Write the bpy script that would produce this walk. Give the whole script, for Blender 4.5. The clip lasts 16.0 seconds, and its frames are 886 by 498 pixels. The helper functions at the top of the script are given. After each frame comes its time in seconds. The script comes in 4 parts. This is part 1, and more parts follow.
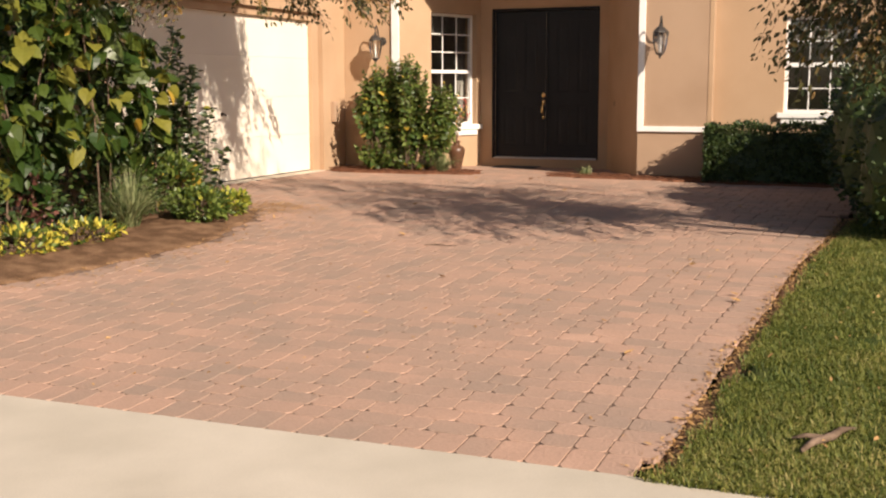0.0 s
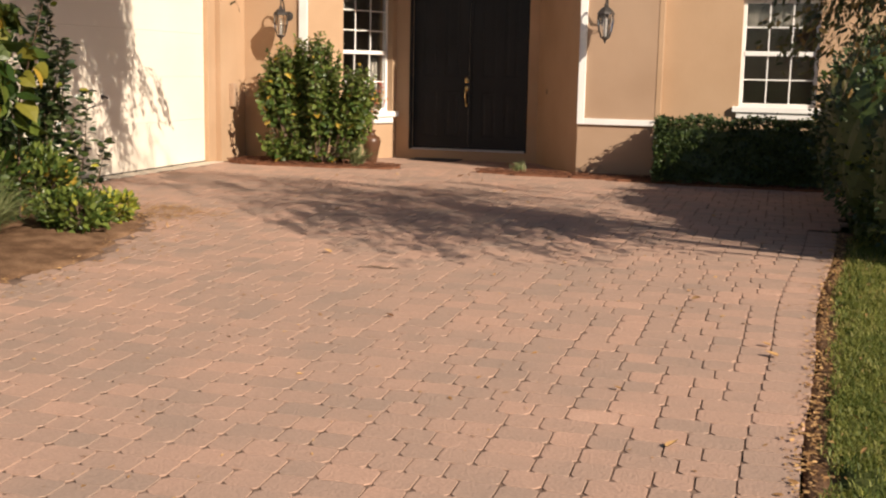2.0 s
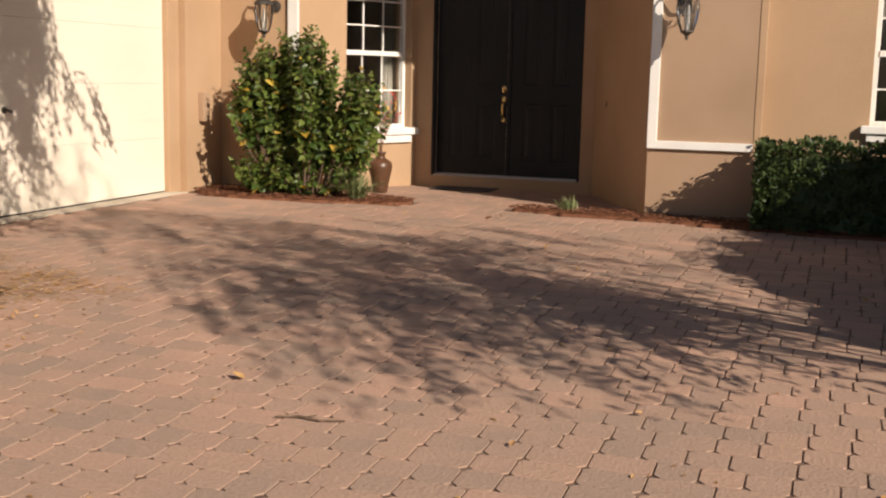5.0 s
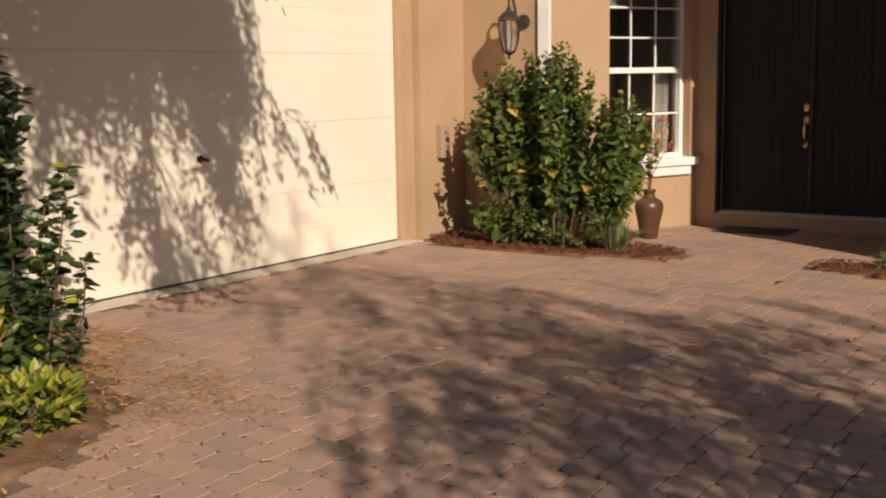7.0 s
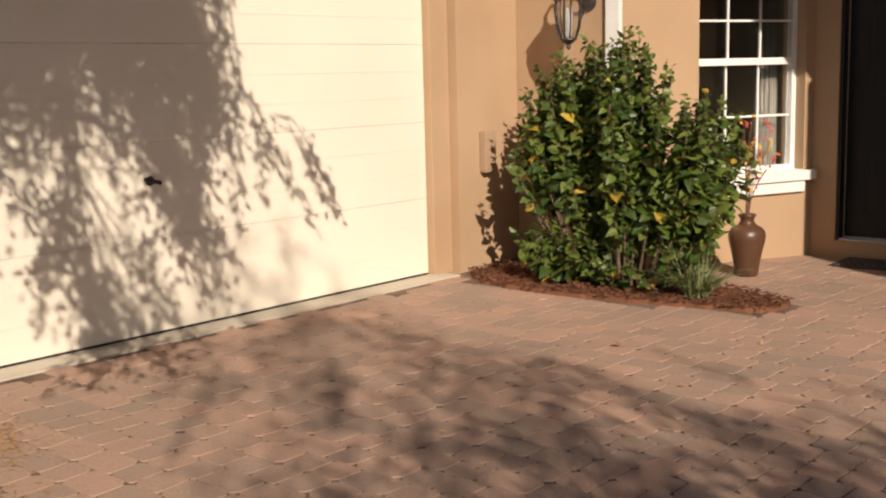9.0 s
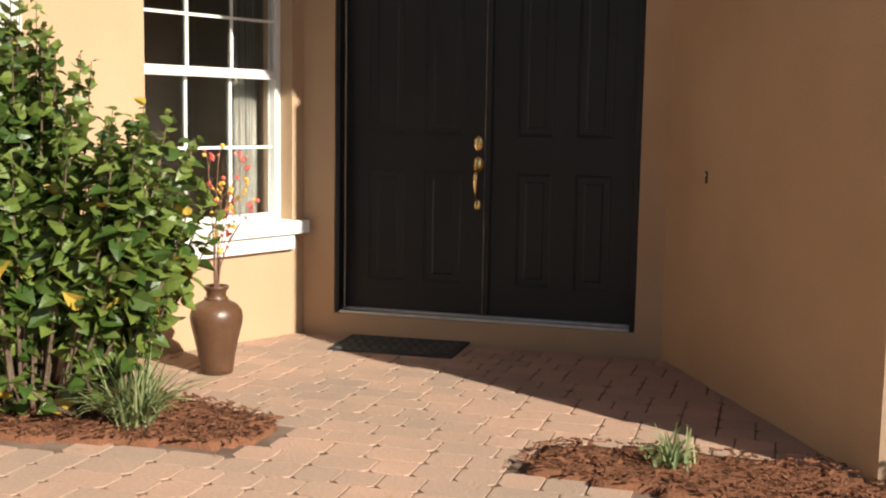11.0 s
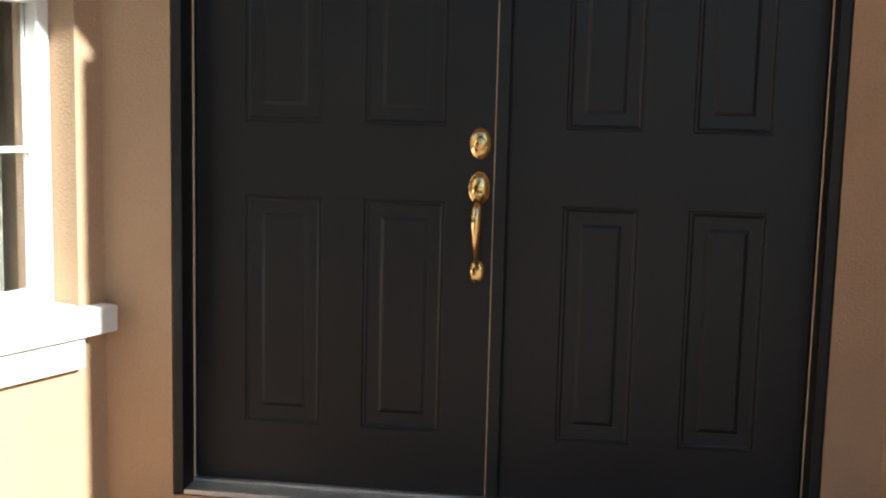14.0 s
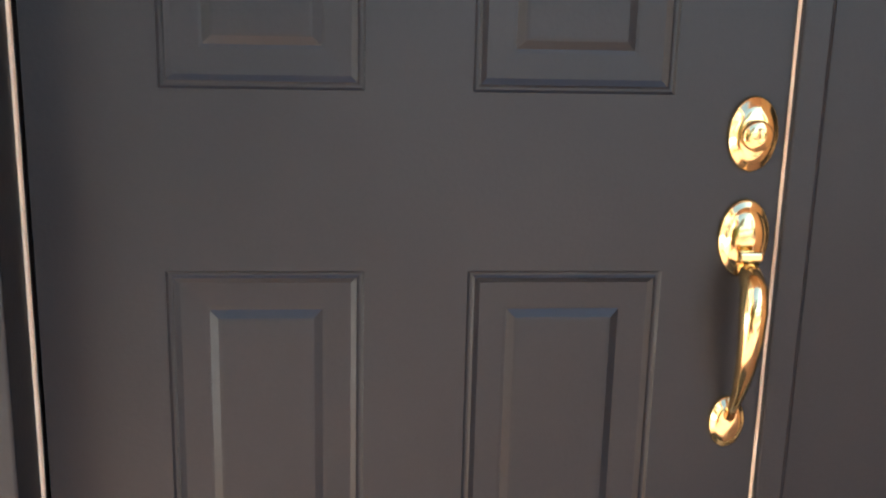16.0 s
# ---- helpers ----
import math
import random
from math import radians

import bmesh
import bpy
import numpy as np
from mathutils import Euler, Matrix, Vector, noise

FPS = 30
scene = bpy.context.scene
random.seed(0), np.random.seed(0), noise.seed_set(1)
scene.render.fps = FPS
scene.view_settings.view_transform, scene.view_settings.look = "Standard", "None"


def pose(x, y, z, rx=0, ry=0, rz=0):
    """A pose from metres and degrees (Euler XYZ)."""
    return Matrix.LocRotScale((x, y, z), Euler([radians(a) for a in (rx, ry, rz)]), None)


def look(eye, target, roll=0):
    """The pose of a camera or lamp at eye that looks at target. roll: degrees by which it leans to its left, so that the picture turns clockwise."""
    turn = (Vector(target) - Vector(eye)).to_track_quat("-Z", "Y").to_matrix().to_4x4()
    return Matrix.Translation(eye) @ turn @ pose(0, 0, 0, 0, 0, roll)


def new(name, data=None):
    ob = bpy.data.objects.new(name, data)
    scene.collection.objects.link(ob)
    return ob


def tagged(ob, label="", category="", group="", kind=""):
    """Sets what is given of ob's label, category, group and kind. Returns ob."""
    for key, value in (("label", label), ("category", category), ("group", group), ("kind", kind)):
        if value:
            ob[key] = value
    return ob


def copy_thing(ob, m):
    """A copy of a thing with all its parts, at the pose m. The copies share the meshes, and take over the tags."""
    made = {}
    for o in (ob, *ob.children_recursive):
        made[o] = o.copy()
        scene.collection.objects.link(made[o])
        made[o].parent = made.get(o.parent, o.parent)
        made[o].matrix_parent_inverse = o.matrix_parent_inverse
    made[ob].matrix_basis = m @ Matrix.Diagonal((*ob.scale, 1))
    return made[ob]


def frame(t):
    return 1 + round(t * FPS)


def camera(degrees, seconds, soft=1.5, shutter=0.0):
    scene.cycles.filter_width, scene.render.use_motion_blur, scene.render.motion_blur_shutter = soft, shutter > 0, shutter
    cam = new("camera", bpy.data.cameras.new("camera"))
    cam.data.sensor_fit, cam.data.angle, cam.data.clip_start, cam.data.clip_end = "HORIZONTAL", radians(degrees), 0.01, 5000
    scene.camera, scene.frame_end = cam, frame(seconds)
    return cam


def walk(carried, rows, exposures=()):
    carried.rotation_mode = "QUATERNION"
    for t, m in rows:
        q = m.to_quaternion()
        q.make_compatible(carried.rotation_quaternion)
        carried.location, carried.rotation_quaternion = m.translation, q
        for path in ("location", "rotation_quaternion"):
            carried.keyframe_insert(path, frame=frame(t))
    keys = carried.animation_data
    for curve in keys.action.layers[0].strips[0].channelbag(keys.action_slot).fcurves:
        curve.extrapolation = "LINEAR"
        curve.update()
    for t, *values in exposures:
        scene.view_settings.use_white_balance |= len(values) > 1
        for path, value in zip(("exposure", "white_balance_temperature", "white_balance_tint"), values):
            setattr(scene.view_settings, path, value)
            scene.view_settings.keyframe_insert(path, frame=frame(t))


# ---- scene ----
cam = camera(43.0, 16.0, soft=2.2)
PATH = [
    (0, (5.651, -18.251, 1.284), (4.899, -16.419, 1.0), -0.1),
    (0.5, (5.433, -18.062, 1.276), (4.714, -16.219, 0.981), 0.1),
    (1, (5.172, -17.708, 1.284), (4.503, -15.848, 0.979), 0.5),
    (1.5, (4.869, -17.213, 1.312), (4.262, -15.333, 0.999), 0.8),
    (2, (4.575, -16.626, 1.324), (4.015, -14.732, 1.008), 1.1),
    (2.5, (4.32, -15.996, 1.325), (3.8, -14.091, 1.009), 1.3),
    (3, (4.108, -15.337, 1.32), (3.618, -13.424, 1.004), 1.3),
    (5.5, (3.804, -12.574, 1.306), (3.048, -10.747, 1.005), 0.7),
    (6, (3.753, -12.086, 1.391), (2.87, -10.317, 1.089), -0.2),
    (6.5, (3.64, -11.599, 1.419), (2.626, -9.9, 1.128), -0.8),
    (7, (3.399, -11.05, 1.488), (2.262, -9.432, 1.191), -1.0),
    (7.5, (3.084, -10.517, 1.456), (1.841, -8.977, 1.169), -0.9),
    (8, (2.927, -10.074, 1.509), (1.587, -8.619, 1.211), -1.0),
    (8.5, (2.899, -9.619, 1.477), (1.506, -8.214, 1.187), -1.5),
    (9, (2.706, -8.961, 1.514), (1.396, -7.482, 1.206), -1.4),
    (9.5, (2.393, -8.24, 1.413), (1.265, -6.614, 1.121), -1.0),
    (10, (2.13, -7.693, 1.352), (1.224, -5.93, 1.088), -0.3),
    (12.5, (1.022, -4.604, 1.306), (0.675, -2.648, 1.077), 1.7),
    (13, (0.832, -4.091, 1.263), (0.486, -2.134, 1.037), 1.6),
    (13.5, (0.552, -3.617, 1.299), (0.25, -1.656, 1.042), 1.7),
    (14, (0.309, -3.111, 1.278), (0.03, -1.148, 1.017), 1.4),
    (14.5, (0.017, -2.662, 1.165), (-0.173, -0.681, 0.962), 0.6),
    (15, (-0.28, -2.197, 1.213), (-0.315, -0.212, 0.977), 0.3),
    (15.5, (-0.34, -1.668, 1.24), (-0.38, 0.311, 0.957), 0.4),
    (16, (-0.535, -1.202, 1.36), (-0.357, 0.724, 0.852), 1.4),
]
walk(cam, [(t, look(eye, target, roll)) for t, eye, target, roll in PATH],
     [(0, 0.68, 6600, 15), (3, 0.47, 6600, 14), (5.5, 0.27, 6500, 13), (6.5, 0.1, 6550, 12), (7.5, -0.02, 6700, 12), (8.2, 0.1, 6550, 12), (10, 0.22, 6400, 10), (12.3, 2.0, 5600, -4), (12.6, 2.08, 5600, -4), (13, 2.36, 5500, -5), (13.5, 1.72, 5500, -2), (14, 1.6, 5300, -1), (14.5, 1.84, 5250, 0), (15, 2.87, 5100, 0), (15.5, 2.98, 5150, 3), (16, 3.5, 5150, 4)])

# ---- light: late low sun from the street side, clear sky ----
SUN_TO = Vector((1.5, -1.0, 1.03)).normalized()
world = bpy.data.worlds.new("sky_world")
scene.world = world
world.use_nodes = True
wn = world.node_tree.nodes
sky = wn.new("ShaderNodeTexSky")
sky.sky_type = "NISHITA"
sky.sun_disc = False
sky.sun_elevation = math.asin(SUN_TO.z)
sky.sun_rotation = math.atan2(SUN_TO.x, SUN_TO.y)
world.node_tree.links.new(sky.outputs[0], wn["Background"].inputs[0])
wn["Background"].inputs[1].default_value = 0.05
sun_data = bpy.data.lights.new("sun", "SUN")
sun_data.energy, sun_data.angle, sun_data.color = 5.0, radians(0.5), (1.0, 0.88, 0.72)
sun = new("sun", sun_data)
sun.matrix_world = look(SUN_TO * 30, (0, 0, 0))


# ---- materials ----
def material(name, c1, c2, scale=8.0, rough=0.7, bump=0.1, fine=60.0, metal=0.0, vary=0.0, spec=0.5, c3=None, stretch=(1, 1, 1), fine_amount=0.35, trans=0.0):
    """Two-scale noise between c1 and c2, fine grain and bump; vary: change from piece to piece; c3: stain colour."""
    m = bpy.data.materials.new(name)
    m.use_nodes = True
    nt = m.node_tree
    nd, ln = nt.nodes, nt.links
    p = nd["Principled BSDF"]
    geo = nd.new("ShaderNodeNewGeometry")
    mp = nd.new("ShaderNodeMapping")
    mp.inputs["Scale"].default_value = stretch
    ln.new(geo.outputs["Position"], mp.inputs["Vector"])
    n1 = nd.new("ShaderNodeTexNoise")
    n1.inputs["Scale"].default_value, n1.inputs["Detail"].default_value = scale, 5.0
    n2 = nd.new("ShaderNodeTexNoise")
    n2.inputs["Scale"].default_value, n2.inputs["Detail"].default_value = fine, 3.0
    for n in (n1, n2):
        ln.new(mp.outputs[0], n.inputs["Vector"])
    ramp = nd.new("ShaderNodeValToRGB")
    ramp.color_ramp.elements[0].position, ramp.color_ramp.elements[1].position = 0.32, 0.68
    ramp.color_ramp.elements[0].color, ramp.color_ramp.elements[1].color = (*c1, 1), (*c2, 1)
    if c3:
        e = ramp.color_ramp.elements.new(0.80)
        e.color = (*c3, 1)
    fac = n1.outputs["Fac"]
    if vary:
        info = nd.new("ShaderNodeObjectInfo")
        add = nd.new("ShaderNodeMath")
        add.operation = "ADD"
        ln.new(info.outputs["Random"], add.inputs[0])
        ln.new(geo.outputs["Random Per Island"], add.inputs[1])
        fr = nd.new("ShaderNodeMath")
        fr.operation = "FRACT"
        ln.new(add.outputs[0], fr.inputs[0])
        mx = nd.new("ShaderNodeMix")
        mx.inputs[0].default_value = vary
        ln.new(n1.outputs["Fac"], mx.inputs[2])
        ln.new(fr.outputs[0], mx.inputs[3])
        fac = mx.outputs[0]
    ln.new(fac, ramp.inputs[0])
    hsv = nd.new("ShaderNodeHueSaturation")
    mr = nd.new("ShaderNodeMapRange")
    mr.inputs[3].default_value, mr.inputs[4].default_value = 1.0 - fine_amount, 1.0 + fine_amount
    ln.new(n2.outputs["Fac"], mr.inputs[0])
    ln.new(mr.outputs[0], hsv.inputs["Value"])
    ln.new(ramp.outputs[0], hsv.inputs["Color"])
    ln.new(hsv.outputs[0], p.inputs["Base Color"])
    p.inputs["Roughness"].default_value = rough
    p.inputs["Metallic"].default_value = metal
    p.inputs["Specular IOR Level"].default_value = spec
    if bump:
        b = nd.new("ShaderNodeBump")
        b.inputs["Strength"].default_value, b.inputs["Distance"].default_value = bump, 0.01
        ln.new(n2.outputs["Fac"], b.inputs["Height"])
        ln.new(b.outputs[0], p.inputs["Normal"])
    if trans:
        tr = nd.new("ShaderNodeBsdfTranslucent")
        ln.new(hsv.outputs[0], tr.inputs[0])
        mixer = nd.new("ShaderNodeMixShader")
        mixer.inputs[0].default_value = trans
        ln.new(p.outputs[0], mixer.inputs[1])
        ln.new(tr.outputs[0], mixer.inputs[2])
        ln.new(mixer.outputs[0], nd["Material Output"].inputs[0])
    return m


def glass_material(name, rough=0.0):
    m = bpy.data.materials.new(name)
    m.use_nodes = True
    p = m.node_tree.nodes["Principled BSDF"]
    p.inputs["Base Color"].default_value = (0.93, 0.96, 0.97, 1)
    p.inputs["Roughness"].default_value = rough
    p.inputs["Transmission Weight"].default_value = 1.0
    p.inputs["IOR"].default_value = 1.45
    return m


M_STUCCO = material("tan_stucco", (0.415, 0.276, 0.168), (0.465, 0.316, 0.199), 1.3, 0.9, 0.35, 120, fine_amount=0.10, spec=0.2)
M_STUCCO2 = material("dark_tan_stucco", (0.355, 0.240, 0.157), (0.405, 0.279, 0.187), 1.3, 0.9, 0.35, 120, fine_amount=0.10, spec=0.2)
M_WHITE = material("white_trim_paint", (0.74, 0.72, 0.68), (0.82, 0.80, 0.76), 3, 0.6, 0.1, 60, fine_amount=0.05)
M_GARAGE = material("cream_steel_paint", (0.75, 0.675, 0.56), (0.81, 0.735, 0.62), 0.8, 0.5, 0.03, 90, fine_amount=0.03)
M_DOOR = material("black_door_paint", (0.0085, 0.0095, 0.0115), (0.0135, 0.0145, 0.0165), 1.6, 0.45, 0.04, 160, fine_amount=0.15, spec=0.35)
M_FRAME = material("black_frame_paint", (0.008, 0.008, 0.009), (0.012, 0.012, 0.013), 2, 0.5, 0.04, 120, fine_amount=0.15, spec=0.35)
M_BRASS = material("polished_brass", (0.78, 0.56, 0.24), (0.86, 0.66, 0.32), 12, 0.12, 0.02, 40, metal=1.0, fine_amount=0.06)
M_ALU = material("aluminium_threshold", (0.55, 0.54, 0.52), (0.66, 0.65, 0.62), 20, 0.4, 0.05, 90, metal=0.6, fine_amount=0.1)
M_STRIP = material("tan_weatherstrip", (0.60, 0.48, 0.34), (0.68, 0.56, 0.42), 20, 0.6, 0.05, 90, fine_amount=0.1)
M_PAVER = material("clay_paver", (0.332, 0.236, 0.180), (0.445, 0.282, 0.205), 1.4, 0.85, 0.5, 70, vary=0.30, c3=(0.52, 0.33, 0.24), fine_amount=0.25, spec=0.25)
M_JOINT = material("joint_sand", (0.10, 0.066, 0.048), (0.27, 0.185, 0.14), 3, 0.95, 0.5, 90, fine_amount=0.3, spec=0.1)
M_CONC = material("concrete", (0.50, 0.44, 0.35), (0.60, 0.53, 0.43), 1.5, 0.9, 0.3, 150, fine_amount=0.15, spec=0.2)
M_SOIL = material("bed_soil", (0.10, 0.055, 0.03), (0.22, 0.13, 0.075), 6, 0.95, 0.9, 60, fine_amount=0.5, spec=0.1)
M_MULCH = material("red_mulch", (0.060, 0.027, 0.016), (0.185, 0.080, 0.044), 14, 0.9, 0.8, 80, vary=0.6, fine_amount=0.4, spec=0.1)
M_GRASS = material("grass_blades", (0.09, 0.125, 0.02), (0.27, 0.275, 0.055), 1.6, 0.6, 0.0, 30, vary=0.5, c3=(0.46, 0.38, 0.14), fine_amount=0.25, trans=0.35)
M_TURF = material("turf_ground", (0.035, 0.055, 0.012), (0.09, 0.10, 0.03), 5, 0.95, 0.6, 60, fine_amount=0.4, spec=0.1)
M_LEAF = material("hibiscus_leaf", (0.045, 0.08, 0.014), (0.14, 0.18, 0.035), 3, 0.42, 0.0, 40, vary=0.7, fine_amount=0.2, trans=0.22)
M_LEAFY = material("yellowing_leaf", (0.40, 0.25, 0.03), (0.55, 0.38, 0.06), 3, 0.5, 0.0, 40, vary=0.7, fine_amount=0.2, trans=0.25)
M_YELLOW = material("yellow_bloom", (0.50, 0.42, 0.04), (0.72, 0.62, 0.10), 4, 0.6, 0.0, 40, vary=0.6, fine_amount=0.15, trans=0.3)
M_HEDGE = material("hedge_leaf", (0.018, 0.038, 0.010), (0.055, 0.085, 0.02), 4, 0.5, 0.0, 40, vary=0.7, fine_amount=0.25, trans=0.15)
M_VINE = material("vine_leaf", (0.024, 0.052, 0.008), (0.10, 0.135, 0.02), 2, 0.42, 0.05, 30, vary=0.75, c3=(0.20, 0.19, 0.03), fine_amount=0.2, trans=0.3)
M_LIME = material("lime_leaf", (0.17, 0.22, 0.025), (0.42, 0.40, 0.05), 3, 0.5, 0.0, 40, vary=0.7, fine_amount=0.2, trans=0.3)
M_SHRUB = material("glossy_shrub_leaf", (0.02, 0.04, 0.014), (0.06, 0.085, 0.025), 3, 0.35, 0.0, 40, vary=0.7, fine_amount=0.2, trans=0.12)
M_TREE = material("tree_leaf", (0.035, 0.045, 0.013), (0.11, 0.095, 0.025), 3, 0.5, 0.0, 40, vary=0.7, c3=(0.24, 0.14, 0.035), fine_amount=0.2, trans=0.2)
M_PURPLE = material("bronze_leaf", (0.07, 0.025, 0.02), (0.18, 0.07, 0.05), 3, 0.5, 0.0, 40, vary=0.7, fine_amount=0.2, trans=0.2)
M_STRAP = material("variegated_strap_leaf", (0.10, 0.14, 0.045), (0.30, 0.32, 0.15), 3, 0.5, 0.0, 40, vary=0.7, fine_amount=0.2, trans=0.2)
M_BARK = material("bark", (0.09, 0.06, 0.04), (0.20, 0.14, 0.10), 12, 0.9, 0.8, 50, fine_amount=0.35, spec=0.1)
M_DRY = material("dry_leaf", (0.32, 0.17, 0.06), (0.50, 0.30, 0.12), 9, 0.8, 0.2, 60, vary=0.8, fine_amount=0.3, trans=0.1)
M_POT = material("brown_glazed_clay", (0.062, 0.029, 0.015), (0.125, 0.060, 0.031), 4, 0.38, 0.15, 60, fine_amount=0.25)
M_IRON = material("dark_bronze_metal", (0.035, 0.03, 0.028), (0.08, 0.07, 0.06), 12, 0.5, 0.2, 80, metal=0.4, fine_amount=0.3)
M_LAMPGLASS = glass_material("lamp_glass", 0.08)
M_GLASS = glass_material("window_glass")
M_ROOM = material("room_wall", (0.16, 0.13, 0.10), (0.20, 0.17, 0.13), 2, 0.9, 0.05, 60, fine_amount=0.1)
# pale cloth with the dimness of the room put into its colour
M_CURTAIN = material("dimmed_curtain", (0.08, 0.07, 0.055), (0.15, 0.135, 0.11), 5, 0.9, 0.1, 60, fine_amount=0.1, stretch=(1, 1, 0.1))
M_RUBBER = material("black_rubber", (0.012, 0.012, 0.013), (0.03, 0.03, 0.03), 20, 0.7, 0.4, 120, fine_amount=0.3)
M_MATGREY = material("worn_mat_relief", (0.02, 0.02, 0.02), (0.12, 0.115, 0.11), 5, 0.7, 0.3, 120, fine_amount=0.3)
M_ROOF = material("roof_tile", (0.20, 0.11, 0.07), (0.30, 0.18, 0.12), 3, 0.85, 0.4, 60, fine_amount=0.3)
M_RED = material("red_berry", (0.35, 0.03, 0.03), (0.50, 0.08, 0.05), 9, 0.4, 0.0, 60, vary=0.5, fine_amount=0.1)
M_GOLD = material("yellow_berry", (0.60, 0.30, 0.03), (0.75, 0.45, 0.06), 9, 0.4, 0.0, 60, vary=0.5, fine_amount=0.1)
M_TWIG = material("dry_twig", (0.16, 0.08, 0.05), (0.28, 0.15, 0.10), 20, 0.8, 0.2, 80, fine_amount=0.3)


# ---- mesh helpers ----
def mesh_from(name, bm, mat):
    me = bpy.data.meshes.new(name)
    bmesh.ops.recalc_face_normals(bm, faces=bm.faces)
    bm.to_mesh(me)
    bm.free()
    me.materials.append(mat)
    return me


def part(name, bm, mat, parent=None, label="", smooth=False):
    ob = new(name, mesh_from(name, bm, mat))
    if smooth:
        ob.data.polygons.foreach_set("use_smooth", [True] * len(ob.data.polygons))
    ob.parent = parent
    if label:
        tagged(ob, label)
    return ob


def thing(name, x, y, z, label, category, group="", kind="", turn=0.0):
    e = new(name)
    e.matrix_world = pose(x, y, z, 0, 0, turn)
    e.empty_display_size = 0.1
    return tagged(e, label, category, group, kind)


def box(bm, x0, x1, y0, y1, z0, z1, bevel=0.0):
    r = bmesh.ops.create_cube(bm, size=1.0)
    vs = r["verts"]
    for v in vs:
        v.co = Vector(((x0 + x1) / 2 + v.co.x * (x1 - x0), (y0 + y1) / 2 + v.co.y * (y1 - y0), (z0 + z1) / 2 + v.co.z * (z1 - z0)))
    if bevel:
        es = {e for v in vs for e in v.link_edges}
        bmesh.ops.bevel(bm, geom=list(es), offset=bevel, segments=2, affect="EDGES", profile=0.5)
    return bm


def boxes(*rows, bevel=0.0):
    bm = bmesh.new()
    for r in rows:
        box(bm, *r, bevel=bevel)
    return bm


def prism(points, z0, z1):
    bm = bmesh.new()
    f = bm.faces.new([bm.verts.new((x, y, z0)) for x, y in points])
    r = bmesh.ops.extrude_face_region(bm, geom=[f])
    for g in r["geom"]:
        if isinstance(g, bmesh.types.BMVert):
            g.co.z = z1
    return bm


def lathe(profile, n=24, bm=None, centre=(0, 0, 0)):
    bm = bm or bmesh.new()
    c = Vector(centre)
    rings = []
    for r, z in profile:
        rings.append([bm.verts.new(c + Vector((r * math.cos(2 * math.pi * i / n), r * math.sin(2 * math.pi * i / n), z))) for i in range(n)])
    for a, b in zip(rings, rings[1:]):
        for i in range(n):
            bm.faces.new((a[i], a[(i + 1) % n], b[(i + 1) % n], b[i]))
    bm.faces.new(rings[0][::-1])
    bm.faces.new(rings[-1])
    return bm


def tube(bm, pts, radii, n=7):
    pts = [Vector(p) for p in pts]
    rings = []
    for i, p in enumerate(pts):
        d = (pts[min(i + 1, len(pts) - 1)] - pts[max(i - 1, 0)]).normalized()
        u = d.orthogonal().normalized()
        w = d.cross(u)
        r = radii[i] if hasattr(radii, "__len__") else radii
        rings.append([bm.verts.new(p + (u * math.cos(2 * math.pi * k / n) + w * math.sin(2 * math.pi * k / n)) * r) for k in range(n)])
    for i in range(len(rings) - 1):
        a, b = rings[i], rings[i + 1]
        # match the start of each ring to the one before
        k0 = min(range(n), key=lambda k: (b[k].co - a[0].co - (pts[i + 1] - pts[i])).length)
        b = b[k0:] + b[:k0]
        rings[i + 1] = b
        for k in range(n):
            bm.faces.new((a[k], a[(k + 1) % n], b[(k + 1) % n], b[k]))
    bm.faces.new(rings[0][::-1])
    bm.faces.new(rings[-1])
    return bm


LEAF_OVAL = ((0, 0), (0.3, 0.42), (0.7, 0.34), (1, 0))
LEAF_HEART = ((0.0, 0.0), (-0.08, 0.30), (0.15, 0.50), (0.5, 0.44), (0.8, 0.2), (1.0, 0.0))


